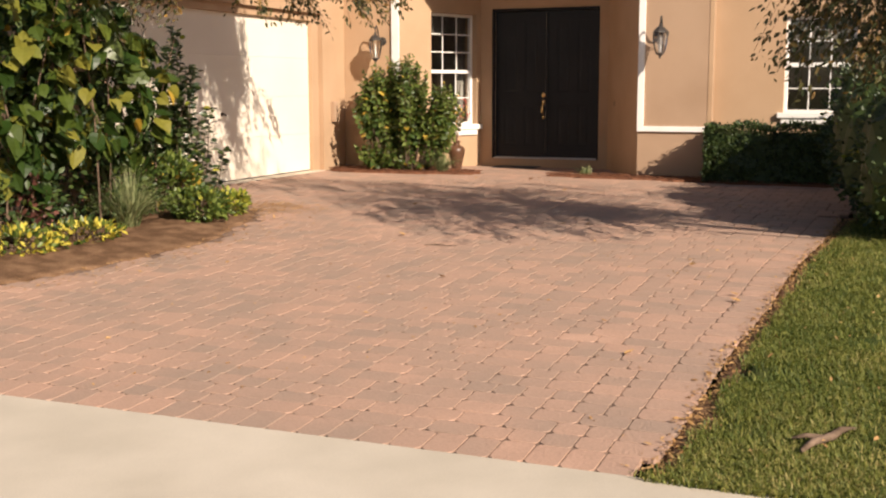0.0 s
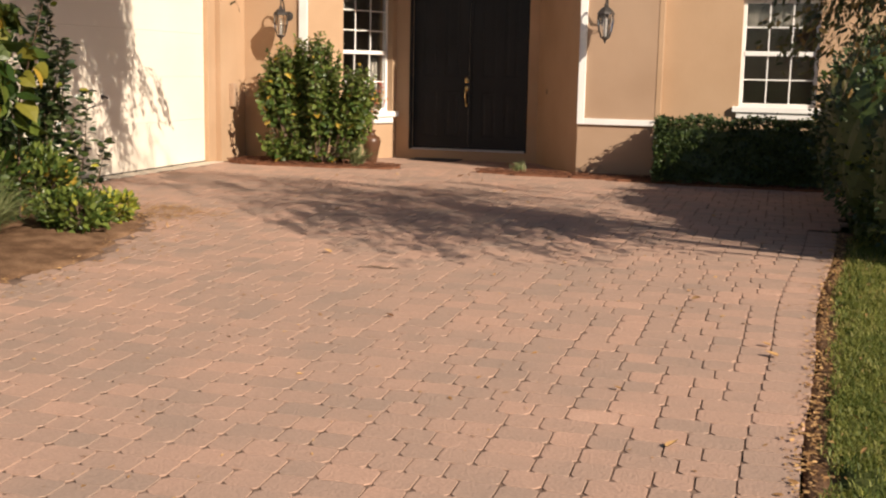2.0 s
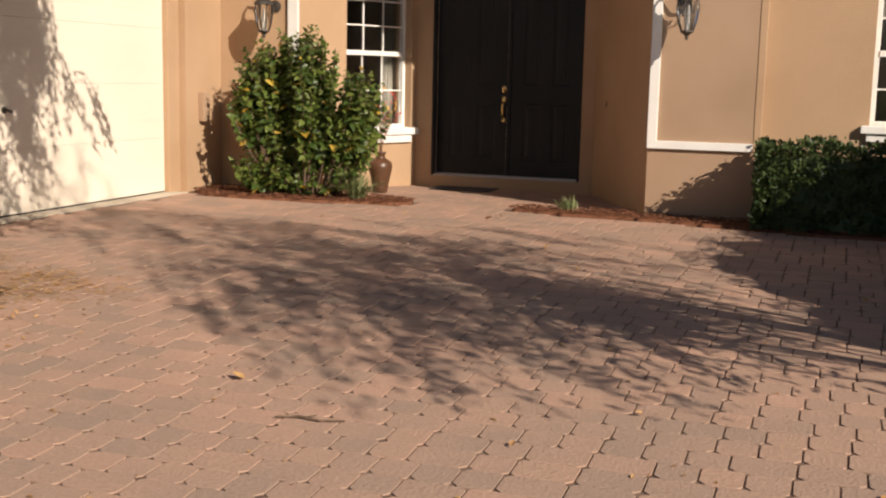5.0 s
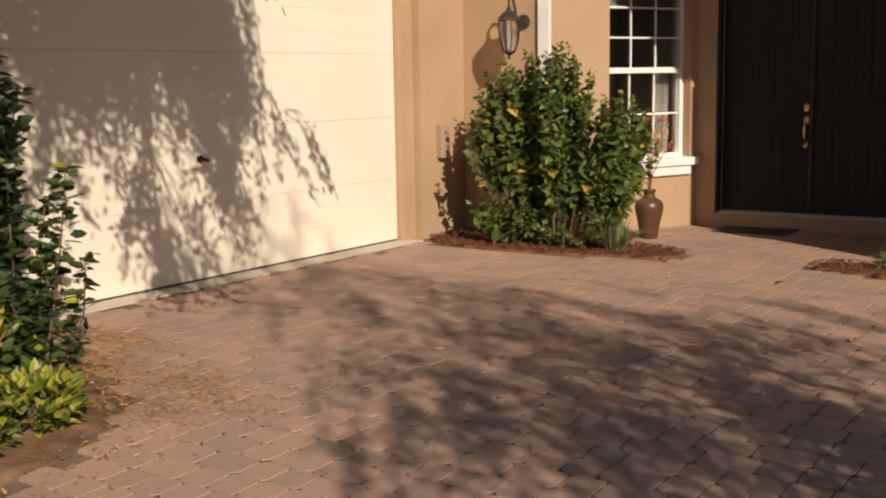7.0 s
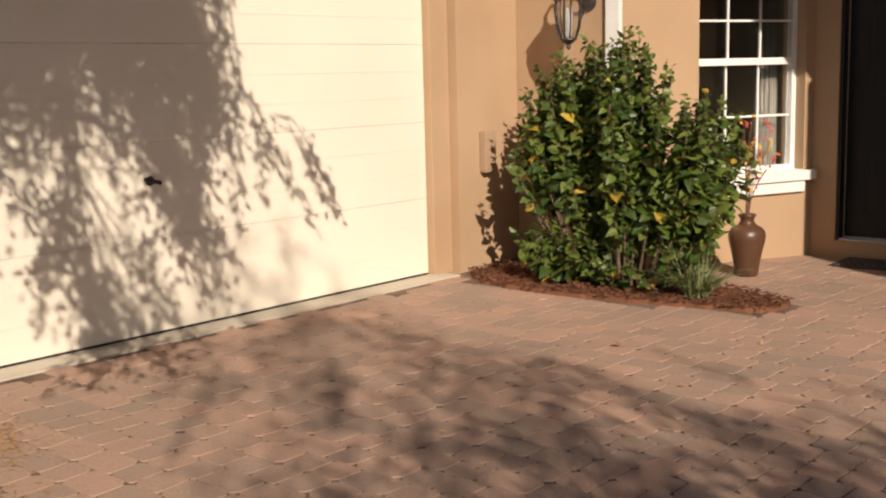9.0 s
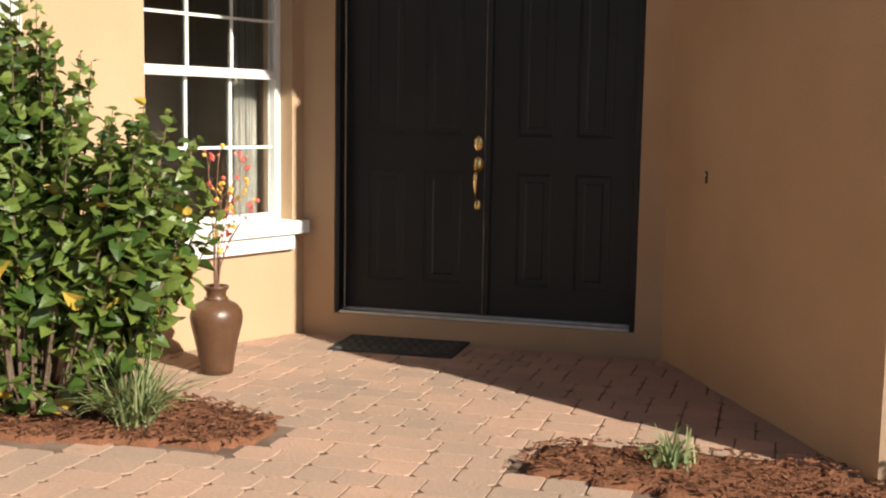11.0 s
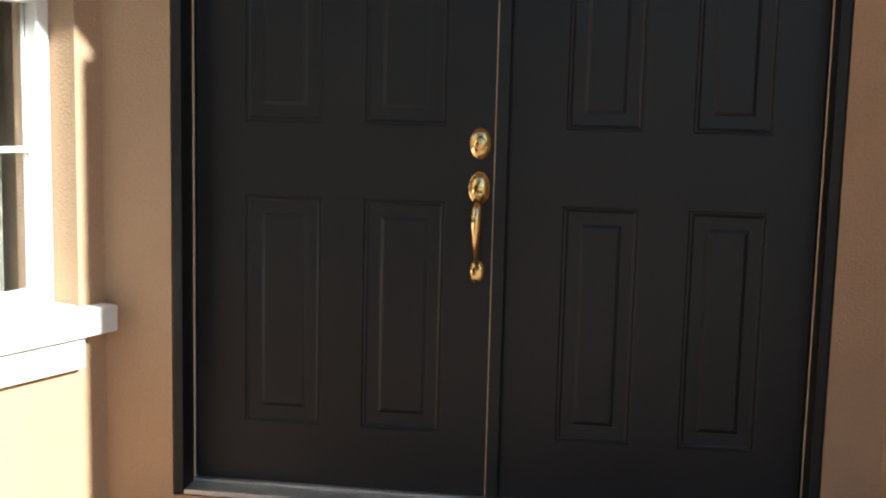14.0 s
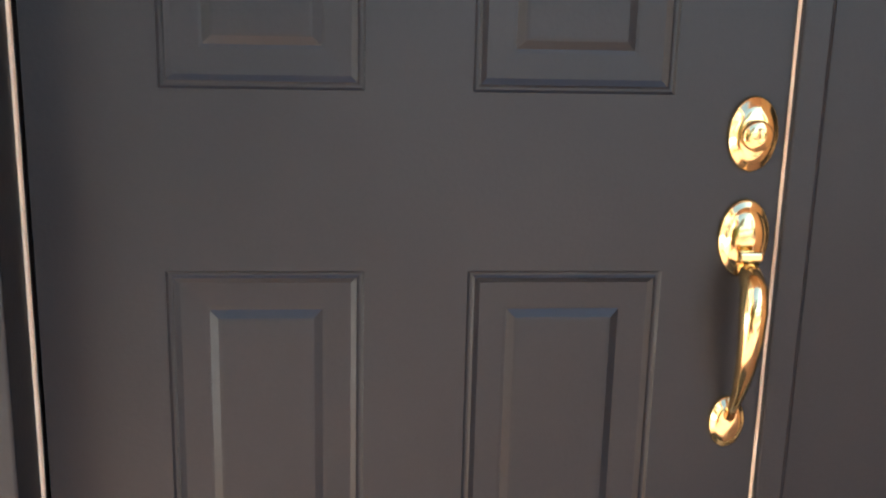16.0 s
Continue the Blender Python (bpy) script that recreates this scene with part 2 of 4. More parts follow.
def leaf_mesh(name, P, D, L, mat, outline=LEAF_OVAL, ratio=0.6, fold=0.25, droop=0.15, flat=0.6, mat2=None, share2=0.0, seed=0):
    """Many leaves as one mesh: base P, axis D, length L; each is folded along its rib and bends down towards the tip."""
    rng = np.random.default_rng(seed)
    P, D = np.asarray(P, float), np.asarray(D, float)
    n = len(P)
    D = D / (np.linalg.norm(D, axis=1, keepdims=True) + 1e-9)
    up = np.tile((0.0, 0.0, 1.0), (n, 1)) * flat + rng.normal(0, 1 - flat + 0.15, (n, 3))
    S = np.cross(D, up)
    S /= np.linalg.norm(S, axis=1, keepdims=True) + 1e-9
    N = np.cross(S, D)
    L = np.broadcast_to(np.asarray(L, float), (n,)) * rng.uniform(0.7, 1.25, n)
    cols = []
    k = len(outline)
    for u, v in outline:          # rib
        cols.append(P + D * (u * L)[:, None] - N * (droop * u * u * L)[:, None])
    for side in (1, -1):
        for u, v in outline[1:-1]:
            cols.append(P + D * (u * L)[:, None] + S * (side * v * ratio * 2 * L * 0.5)[:, None] + N * ((fold * v * ratio - droop * u * u) * L)[:, None])
    V = np.stack(cols, 1).reshape(-1, 3)
    per = k + 2 * (k - 2)
    tmpl = []
    for s in (0, 1):
        o = k + s * (k - 2)
        side = [0] + [o + i for i in range(k - 2)] + [k - 1]
        for i in range(k - 1):
            quad = [i, i + 1, side[i + 1], side[i]]
            q = []
            for a in quad:
                if a not in q:
                    q.append(a)
            if len(q) > 2:
                tmpl.append(q if s == 0 else q[::-1])
    faces = []
    for j in range(n):
        b = j * per
        faces.extend([[b + a for a in q] for q in tmpl])
    me = bpy.data.meshes.new(name)
    me.from_pydata(V.tolist(), [], faces)
    me.materials.append(mat)
    if mat2 and share2:
        me.materials.append(mat2)
        pick = rng.random(n) < share2
        me.polygons.foreach_set("material_index", np.repeat(pick.astype(np.int32), len(tmpl)))
    me.update()
    return me


def leaf_part(name, parent, *args, label="", **kw):
    ob = new(name, leaf_mesh(name, *args, **kw))
    ob.parent = parent
    if parent:
        ob.matrix_parent_inverse = parent.matrix_world.inverted()
    if label:
        tagged(ob, label)
    return ob


def loose(ob):
    """Parts given in world coordinates under a thing that stands elsewhere."""
    ob.matrix_parent_inverse = ob.parent.matrix_world.inverted()
    return ob


# ---- ground ----
def gz(y):
    """Height of the drive: it dips a little at the front door and falls to the street."""
    return -0.05 * max(0.0, min(1.0, (y + 2.3) / 2.3)) - 0.05 * max(0.0, -6.5 - max(y, -13.68))


BED = [(-9.0, -12.2), (-1.6, -12.0), (-0.85, -11.6), (-0.55, -10.7), (-0.40, -10.0), (-0.30, -9.4), (-0.46, -8.8), (-0.60, -8.1), (-0.78, -7.75), (-1.2, -7.42), (-1.83, -7.12), (-2.3, -6.95), (-2.84, -6.85), (-9.0, -6.85)]
MULCH_A = [(-2.80, -1.80), (-2.76, -2.52), (-2.45, -2.76), (-1.88, -2.84), (-1.06, -2.74), (-0.34, -2.58), (-0.24, -2.42), (-0.32, -2.15), (-0.76, -1.97), (-1.3, -1.86), (-1.84, -1.80)]
MULCH_B = [(0.78, -2.50), (0.80, -2.12), (1.25, -2.02), (1.96, -2.02), (2.06, -2.24), (3.1, -2.26), (5.4, -2.15), (5.4, -3.05), (3.64, -2.95), (2.19, -2.66), (1.3, -2.60)]
LAWN_X = 4.70


def lawn_x(y):
    """The wavering line where the pavers meet the lawn."""
    return float(np.interp(y, (-13.7, -12.2, -11.0, -9.5, -8.2, -6.4), (4.69, 4.74, 4.80, 4.86, 4.96, 5.12))) + 0.012 * math.sin(y * 2.3)


def inside(p, poly):
    x, y = p
    c = False
    for (x0, y0), (x1, y1) in zip(poly, poly[1:] + poly[:1]):
        if (y0 > y) != (y1 > y) and x < (x1 - x0) * (y - y0) / (y1 - y0) + x0:
            c = not c
    return c


def slab(name, poly, z0, z1, mat, label, category="", kind="structure"):
    ob = part(name, prism(poly, z0, z1), mat)
    return tagged(ob, label, category or name, kind=kind)


bm = bmesh.new()
rows_g = [[bm.verts.new((x, y, z)) for x in (-400, 400)] for y, z in ((-400, -0.50), (-13.7, -0.50), (-6.5, -0.12), (400, -0.12))]
for a, b in zip(rows_g, rows_g[1:]):
    bm.faces.new((a[0], a[1], b[1], b[0]))
ground = part("ground", bm, M_TURF)
tagged(ground, "green turf ground around the house and street", "ground", kind="structure")
slab("pavement", [(-30, -15.6), (30, -15.6), (30, -13.68), (-30, -13.68)], -0.7, gz(-13.68), M_CONC, "pale cream concrete walk at the end of the drive", "pavement")
slab("road", [(-60, -26), (60, -26), (60, -16.4), (-60, -16.4)], -0.7, -0.44, M_CONC, "pale street surface beyond the walk", "road")


def sheet(name, poly, step, zf, mat):
    """A bumpy filled polygon with a skirt."""
    bm = bmesh.new()
    xs = [p[0] for p in poly]
    ys = [p[1] for p in poly]
    nx, ny = int((max(xs) - min(xs)) / step) + 1, int((max(ys) - min(ys)) / step) + 1
    vs = {}
    for i in range(nx + 1):
        for j in range(ny + 1):
            x, y = min(xs) + i * step, min(ys) + j * step
            if inside((x, y), poly):
                vs[i, j] = bm.verts.new((x, y, zf(x, y)))
    for (i, j) in list(vs):
        k = [(i, j), (i + 1, j), (i + 1, j + 1), (i, j + 1)]
        if all(q in vs for q in k):
            bm.faces.new([vs[q] for q in k])
    edge = [e for e in bm.edges if len(e.link_faces) == 1]
    r = bmesh.ops.extrude_edge_only(bm, edges=edge)
    for g in r["geom"]:
        if isinstance(g, bmesh.types.BMVert):
            g.co.z -= 0.12
    return part(name, bm, mat, smooth=True)


def edge_drop(x, y, poly, reach=0.25):
    d = min(abs((Vector((x, y)) - mathutils_closest(x, y, a, b)).length) for a, b in zip(poly, poly[1:] + poly[:1]))
    return min(1.0, d / reach)


def mathutils_closest(x, y, a, b):
    a, b, p = Vector(a), Vector(b), Vector((x, y))
    t = max(0.0, min(1.0, (p - a).dot(b - a) / max((b - a).length_squared, 1e-9)))
    return a + (b - a) * t


BED_NEAR = [(max(x, -4.0), y) for x, y in BED]
bed = sheet("planting_bed", BED_NEAR, 0.1, lambda x, y: gz(y) - 0.005 + 0.07 * edge_drop(x, y, BED_NEAR, 0.6) + 0.02 * noise.noise((x * 4, y * 4, 0)), M_SOIL)
tagged(bed, "brown soil planting bed beside the paved drive", "planting bed", kind="structure")


# ---- house ----
def wall(name, p0, p1, z0, z1, thick, mat, label, holes=()):
    """A wall whose outer face runs from p0 to p1 (outside on the right hand); holes: (s0, s1, z0, z1) go through."""
    a, b = Vector(p0), Vector(p1)
    d = (b - a).normalized()
    ln = (b - a).length
    cuts = sorted({0.0, ln, *(h[0] for h in holes), *(h[1] for h in holes)})
    bm = bmesh.new()
    for s0, s1 in zip(cuts, cuts[1:]):
        hs = sorted([h for h in holes if h[0] <= s0 + 1e-6 and h[1] >= s1 - 1e-6], key=lambda h: h[2])
        z = z0
        spans = []
        for h in hs:
            if h[2] > z:
                spans.append((z, h[2]))
            z = h[3]
        if z < z1:
            spans.append((z, z1))
        for za, zb in spans:
            box(bm, s0, s1, 0, thick, za, zb)
    ob = part(name, bm, mat)
    ob.matrix_world = Matrix.Translation((a.x, a.y, 0)) @ Matrix.Rotation(math.atan2(d.y, d.x), 4, "Z")
    return tagged(ob, label, "wall", kind="structure")


ZT = 3.05
ZE = 3.6                                          # the entry is taller than the wings
A_L, B_L = (-1.14, 0.0), (-1.865, -1.762)        # splayed window wall
A_R, B_R = (1.09, 0.0), (2.08, -2.2)             # splayed wall across from it
wall("wall_door", (-1.14, 0), (1.09, 0), -0.2, ZE, 0.3, M_STUCCO, "tan stucco wall around the double front door", [(0.205, 2.075, 0.085, 2.60)])
wall("wall_window", B_L, A_L, -0.2, ZE, 0.26, M_STUCCO, "tan stucco splayed wall with a tall window", [(0.72, 1.805, 0.66, 2.50)])
wall("wall_bell", A_R, B_R, -0.2, ZE, 0.26, M_STUCCO, "tan stucco splayed wall beside the front door")
wall("wall_lamp", (-2.84, -1.76), (-1.87, -1.76), -0.2, ZE, 0.25, M_STUCCO, "tan stucco pier wall with a lantern")
wall("wall_garage", (-2.84, -8.6), (-2.84, -1.762), -0.2, ZT, 0.45, M_STUCCO, "tan stucco garage wall around the wide door", [(0.85, 6.10, 0.0, 2.42)])
wall("wall_garage_end", (-8.5, -8.6), (-2.845, -8.6), -0.2, ZT, 0.25, M_STUCCO, "plain tan stucco end wall of the garage")
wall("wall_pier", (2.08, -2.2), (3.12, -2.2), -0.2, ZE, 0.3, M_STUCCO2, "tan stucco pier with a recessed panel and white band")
wall("wall_east", (3.12, -2.06), (9.0, -2.06), -0.2, 3.2, 0.26, M_STUCCO, "tan stucco wall with a sash window", [(0.94, 1.86, 0.93, 2.24)])
wall("wall_east_end", (9.0, -2.06), (9.0, 6.0), -0.2, ZT, 0.26, M_STUCCO, "plain tan stucco side wall")
wall("wall_back", (9.0, 6.0), (-8.5, 6.0), -0.2, ZT, 0.26, M_STUCCO, "plain tan stucco back wall")
wall("wall_west", (-8.5, 6.0), (-8.5, -8.6), -0.2, ZT, 0.26, M_STUCCO, "plain tan stucco west wall")

# garage opening trim, stepped in from the wall face
gt = part("trim_garage", boxes((-3.05, -2.915, -7.75, -7.57, 0, 2.42), (-3.05, -2.915, -2.71, -2.502, 0, 2.42), (-3.05, -2.915, -7.57, -2.71, 2.30, 2.42), bevel=0.006), M_STUCCO)
tagged(gt, "tan stucco casing around the garage door", "trim", kind="structure")

# white bands
tr = part("trim_pier", boxes((2.075, 2.165, -2.235, -2.19, 0.66, ZE), (2.165, 3.06, -2.235, -2.19, 0.66, 0.735), bevel=0.004), M_WHITE)
tagged(tr, "white painted band along the pier edge and panel foot", "trim", kind="structure")
tr2 = part("trim_pier_side", boxes((3.06, 3.125, -2.206, -2.19, 0.66, ZE), bevel=0.003), M_STUCCO)
tagged(tr2, "tan raised stucco border of the panel", "trim", kind="structure")
tr3 = part("trim_lamp_wall", boxes((-1.985, -1.862, -1.795, -1.75, 0.0, ZE), bevel=0.004), M_WHITE)
tagged(tr3, "white painted band along the lantern wall", "trim", kind="structure")

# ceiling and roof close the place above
# the ceiling stays out of view; its dark tan is chosen to dim the porch
slab("ceiling", [(-2.9, -1.74), (-1.9, -1.74), (-1.9, -2.1), (2.1, -2.18), (3.1, -2.18), (3.1, 5.9), (-2.9, 5.9)], 3.6, 3.66, M_STUCCO2, "unseen porch and room ceiling, dark tan to cut bounced light", "ceiling")
for nm, poly, za in (("roof_garage", [(-9.0, -9.1), (-2.35, -9.1), (-2.35, -1.78), (-2.86, -1.78), (-2.86, 6.5), (-9.0, 6.5)], 3.06), ("roof_east", [(3.13, -2.65), (9.5, -2.65), (9.5, 6.5), (3.13, 6.5)], 3.2), ("roof_entry", [(-2.95, -2.1), (3.12, -2.1), (3.12, 6.5), (-2.95, 6.5)], 3.665)):
    rf = part(nm, prism(poly, za, za + 0.22), M_ROOF)
    tagged(rf, "brown tiled roof with plain eaves", "roof", kind="structure")
wall("wall_step_west", (-2.9, 6.0), (-2.9, -1.5), 3.28, 3.6, 0.05, M_STUCCO, "plain tan stucco step between the roofs")
wall("wall_step_east", (3.1, -1.9), (3.1, 6.0), 3.42, 3.6, 0.05, M_STUCCO, "plain tan stucco step between the roofs")


# ---- windows ----
def sash_window(name, width, z0, z1, zm, rows_up, rows_low, m, label):
    """Single-hung window in its own x along the wall, outside at -y. Frame, meeting rail, glazing bars, panes, room box behind."""
    win = new(name)
    win.matrix_world = m
    tagged(win, label, "window", kind="structure")
    f = 0.045
    part("window_frame", boxes((0, f, 0.0, 0.07, z0, z1), (width - f, width, 0.0, 0.07, z0, z1), (f, width - f, 0.0, 0.07, z0, z0 + f), (f, width - f, 0.0, 0.07, z1 - f, z1), bevel=0.004), M_WHITE, win)
    part("meeting_rail", boxes((f, width - f, -0.012, 0.05, zm - 0.028, zm + 0.028), bevel=0.004), M_WHITE, win)
    for (za, zb, rows, yy) in ((zm + 0.028, z1 - f, rows_up, 0.012), (z0 + f, zm - 0.028, rows_low, 0.03)):
        for k in (1, 2):
            x = f + (width - 2 * f) * k / 3
            part("glazing_bar", boxes((x - 0.008, x + 0.008, yy, yy + 0.014, za, zb)), M_WHITE, win)
        for k in range(1, rows):
            z = za + (zb - za) * k / rows
            part("glazing_bar", boxes((f, width - f, yy + 0.001, yy + 0.013, z - 0.008, z + 0.008)), M_WHITE, win)
        g = part("pane", boxes((f, width - f, yy + 0.016, yy + 0.020, za, zb)), M_GLASS, win, "dark reflecting glass")
        g.visible_shadow = False
    return win


def window_room(name, width, z0, z1, m, blind, cw_left, cw_right):
    rb = bmesh.new()
    x0, x1, d = -0.25, width + 0.25, 1.3
    for b in ((x0 - .05, x0, 0.30, d, 0.1, 2.8), (x1, x1 + .05, 0.30, d, 0.1, 2.8), (x0 - .05, x1 + .05, d, d + .05, 0.1, 2.8), (x0 - .05, x1 + .05, 0.30, d, 0.05, 0.1), (x0 - .05, x1 + .05, 0.30, d, 2.8, 2.85)):
        box(rb, *b)
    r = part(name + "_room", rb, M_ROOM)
    r.matrix_world = m
    tagged(r, "dim room behind the window", "room", kind="structure")
    for (xa, xb) in ((0.03, 0.03 + cw_left), (width - 0.03 - cw_right, width - 0.03)):
        if xb - xa < 0.02:
            continue
        bm = bmesh.new()
        n = 40
        row = []
        for i in range(n + 1):
            x = xa + (xb - xa) * i / n
            y = 0.20 + 0.025 * math.sin(i * 1.05) + 0.008 * math.sin(i * 2.7)
            row.append((bm.verts.new((x, y, z0 - 0.2)), bm.verts.new((x, y * 0.6 + 0.08, z1 + 0.05)), bm.verts.new((x, y * 0.6 + 0.084, z1 + 0.05)), bm.verts.new((x, y + 0.004, z0 - 0.2))))
        for a, b in zip(row, row[1:]):
            bm.faces.new((a[0], b[0], b[1], a[1]))
            bm.faces.new((a[3], a[2], b[2], b[3]))
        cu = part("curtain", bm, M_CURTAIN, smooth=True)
        cu.matrix_world = m
        tagged(cu, "hanging curtain, darkened in colour to look dim behind the window glass", "curtain", "curtains")
    if blind:
        bm = bmesh.new()
        k = int(blind / 0.03)
        for i in range(k):
            z = z1 - 0.05 - i * 0.03
            box(bm, 0.05, width - 0.05, 0.10, 0.112, z - 0.028, z)
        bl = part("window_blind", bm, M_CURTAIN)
        bl.matrix_world = m
        tagged(bl, "pleated blind in the dimmed curtain colour drawn up behind the glass", "blind")


dl = (Vector(A_L) - Vector(B_L)).normalized()
ang_l = math.degrees(math.atan2(dl.y, dl.x))
nl = Vector((dl.y, -dl.x))                            # outward
w1o = Vector(B_L) + dl * 0.722 - nl * 0.10
W1M = pose(w1o.x, w1o.y, 0, 0, 0, ang_l)
sash_window("window_1", 1.081, 0.66, 2.50, 1.55, 3, 2, W1M, "white sash window with glazing bars beside the front door")
window_room("window_1", 1.081, 0.66, 2.50, W1M, 0.32, 0.12, 0.18)
s1 = part("window_sill", boxes((-0.09, 1.172, -0.165, -0.102, 0.585, 0.665), (-0.03, 1.07, -0.14, -0.102, 0.49, 0.583), (0.002, 1.079, -0.10, -0.002, 0.64, 0.668), bevel=0.006), M_WHITE)
s1.matrix_world = W1M
tagged(s1, "white stepped window sill on tan stucco", "window sill", kind="structure")
W2M = pose(4.06, -2.00, 0, 0, 0, 0)
sash_window("window_2", 0.92, 0.93, 2.24, 1.585, 2, 2, W2M, "white sash window with glazing bars above the hedge")
window_room("window_2", 0.92, 0.93, 2.24, W2M, 0.28, 0.0, 0.0)
s2 = part("window_sill", boxes((-0.07, 1.0, -0.125, -0.062, 0.865, 0.935), (-0.02, 0.95, -0.10, -0.062, 0.79, 0.863), bevel=0.006), M_WHITE)
s2.matrix_world = W2M
tagged(s2, "white stepped window sill above the hedge", "window sill", kind="structure")

# ---- garage door ----
gd = thing("garage_door", -2.98, -5.14, 0.0, "closed cream sectional garage door with shallow ribs", "garage door")
for k in range(4):
    z0, z1 = 0.02 + k * 0.57, 0.02 + (k + 1) * 0.57 - 0.0015
    bm = boxes((-0.04, 0.0, -2.425, 2.425, z0, z1), bevel=0.002)
    for j in range(1, 3):
        z = z0 + (z1 - z0) * j / 3
        box(bm, 0.0005, 0.002, -2.41, 2.41, z - 0.003, z + 0.003)
    part("section", bm, M_GARAGE, gd)
part("bottom_seal", boxes((-0.035, -0.005, -2.425, 2.425, -0.005, 0.02)), M_RUBBER, gd, "black rubber bottom seal")
hb = bmesh.new()
lathe([(0.028, 0.0), (0.03, 0.006), (0.012, 0.012), (0.010, 0.03)], 14, hb)
box(hb, -0.06, 0.06, -0.012, 0.012, 0.028, 0.042, 0.004)
hnd = part("handle", hb, M_IRON, gd, "small dark turn handle")
hnd.matrix_parent_inverse = Matrix.Identity(4)
hnd.matrix_basis = Matrix.Translation((0, 0.0, 0.93)) @ Matrix.Rotation(radians(90), 4, "Y") @ Matrix.Rotation(radians(75), 4, "Z")
slab("threshold_garage", [(-2.98, -7.57), (-2.76, -7.57), (-2.76, -2.6), (-2.98, -2.6)], -0.05, 0.006, M_CONC, "worn pale concrete strip along the garage door", "threshold")

# ---- front double door ----
door = thing("door_1", 0, 0.10, 0.0, "closed black panelled double front door with brass hardware", "door", kind="structure")
FX, FY = 0.932, -0.10       # frame half width, its front face in door coordinates
fr = bmesh.new()
for b in ((-FX, -0.902, FY + 0.0, 0.1, 0.09, 2.56), (0.902, FX, FY + 0.0, 0.1, 0.09, 2.56), (-FX, FX, FY + 0.0, 0.1, 2.56, 2.597)):
    box(fr, *b, bevel=0.004)
part("door_frame", fr, M_FRAME, door)
th = boxes((-0.902, 0.902, -0.10, 0.06, 0.088, 0.104), (-0.902, 0.902, -0.02, 0.06, 0.104, 0.112), bevel=0.003)
part("threshold", th, M_ALU, door, "dull aluminium threshold")
for sx in (-1, 1):
    part("weatherstrip", boxes((min(sx * 0.902, sx * 0.899), max(sx * 0.902, sx * 0.899), -0.010, 0.0, 0.112, 2.555)), M_STRIP, door, "thin pale weatherstrip")
ZB, ZD = 0.114, 2.553


def door_leaf(x0, x1, cols):
    zr = [(0.30, 0.989), (1.205, 2.40)]
    xs = [x0, *(v for c in cols for v in c), x1]
    zs = [ZB, *(v for r in zr for v in r), ZD]
    bm = bmesh.new()
    for i in range(0, len(xs) - 1, 2):
        box(bm, xs[i], xs[i + 1], 0.0, 0.044, ZB, ZD)
    for i in range(1, len(xs) - 1, 2):
        for j in range(0, len(zs) - 1, 2):
            box(bm, xs[i], xs[i + 1], 0.0, 0.044, zs[j], zs[j + 1])
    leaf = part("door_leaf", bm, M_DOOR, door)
    for (a, b) in cols:
        for (c, d) in zr:
            pb = bmesh.new()
            rings = []
            for ins, dep in ((0.0, 0.0008), (0.003, 0.0033), (0.006, 0.0033), (0.009, 0.0014), (0.016, 0.0050), (0.046, 0.0058), (0.050, 0.0064), (0.060, 0.0022), (0.064, 0.0018)):
                rings.append([pb.verts.new((x, dep, z)) for x, z in ((a + ins, c + ins), (b - ins, c + ins), (b - ins, d - ins), (a + ins, d - ins))])
            for q, r in zip(rings, rings[1:]):
                for k in range(4):
                    pb.faces.new((q[k], q[(k + 1) % 4], r[(k + 1) % 4], r[k]))
            pb.faces.new(rings[-1])
            back = [pb.verts.new((v.co.x, 0.042, v.co.z)) for v in rings[0]]
            for k in range(4):
                pb.faces.new((rings[0][k], back[k], back[(k + 1) % 4], rings[0][(k + 1) % 4]))
            pb.faces.new(back[::-1])
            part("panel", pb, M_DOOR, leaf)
    return leaf


leaf_l = door_leaf(-0.893, -0.004, ((-0.744, -0.509), (-0.384, -0.144)))
leaf_r = door_leaf(0.004, 0.893, ((0.196, 0.412), (0.548, 0.764)))
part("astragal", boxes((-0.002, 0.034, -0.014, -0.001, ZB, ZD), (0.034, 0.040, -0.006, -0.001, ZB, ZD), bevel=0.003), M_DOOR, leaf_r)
part("edge_strip", boxes((-0.005, -0.0025, -0.005, 0.0, ZB, ZD)), M_STRIP, leaf_r, "pale metal edge strip")


def oval_plate(bm, cx, cz, w, h, depth):
    """A domed oval plate on the leaf face, outward -y."""
    prof = ((1.0, 0.0), (1.0, 0.004), (0.94, 0.007), (0.82, 0.008), (0.78, 0.0105), (0.55, depth), (0.25, depth * 1.12), (0.03, depth * 1.15))
    n = 28
    rings = []
    for s, dep in prof:
        rings.append([bm.verts.new((cx + w / 2 * s * math.cos(2 * math.pi * i / n), -dep, cz + h / 2 * s * math.sin(2 * math.pi * i / n))) for i in range(n)])
    for a, b in zip(rings, rings[1:]):
        for i in range(n):
            bm.faces.new((a[i], a[(i + 1) % n], b[(i + 1) % n], b[i]))
    bm.faces.new(rings[-1])


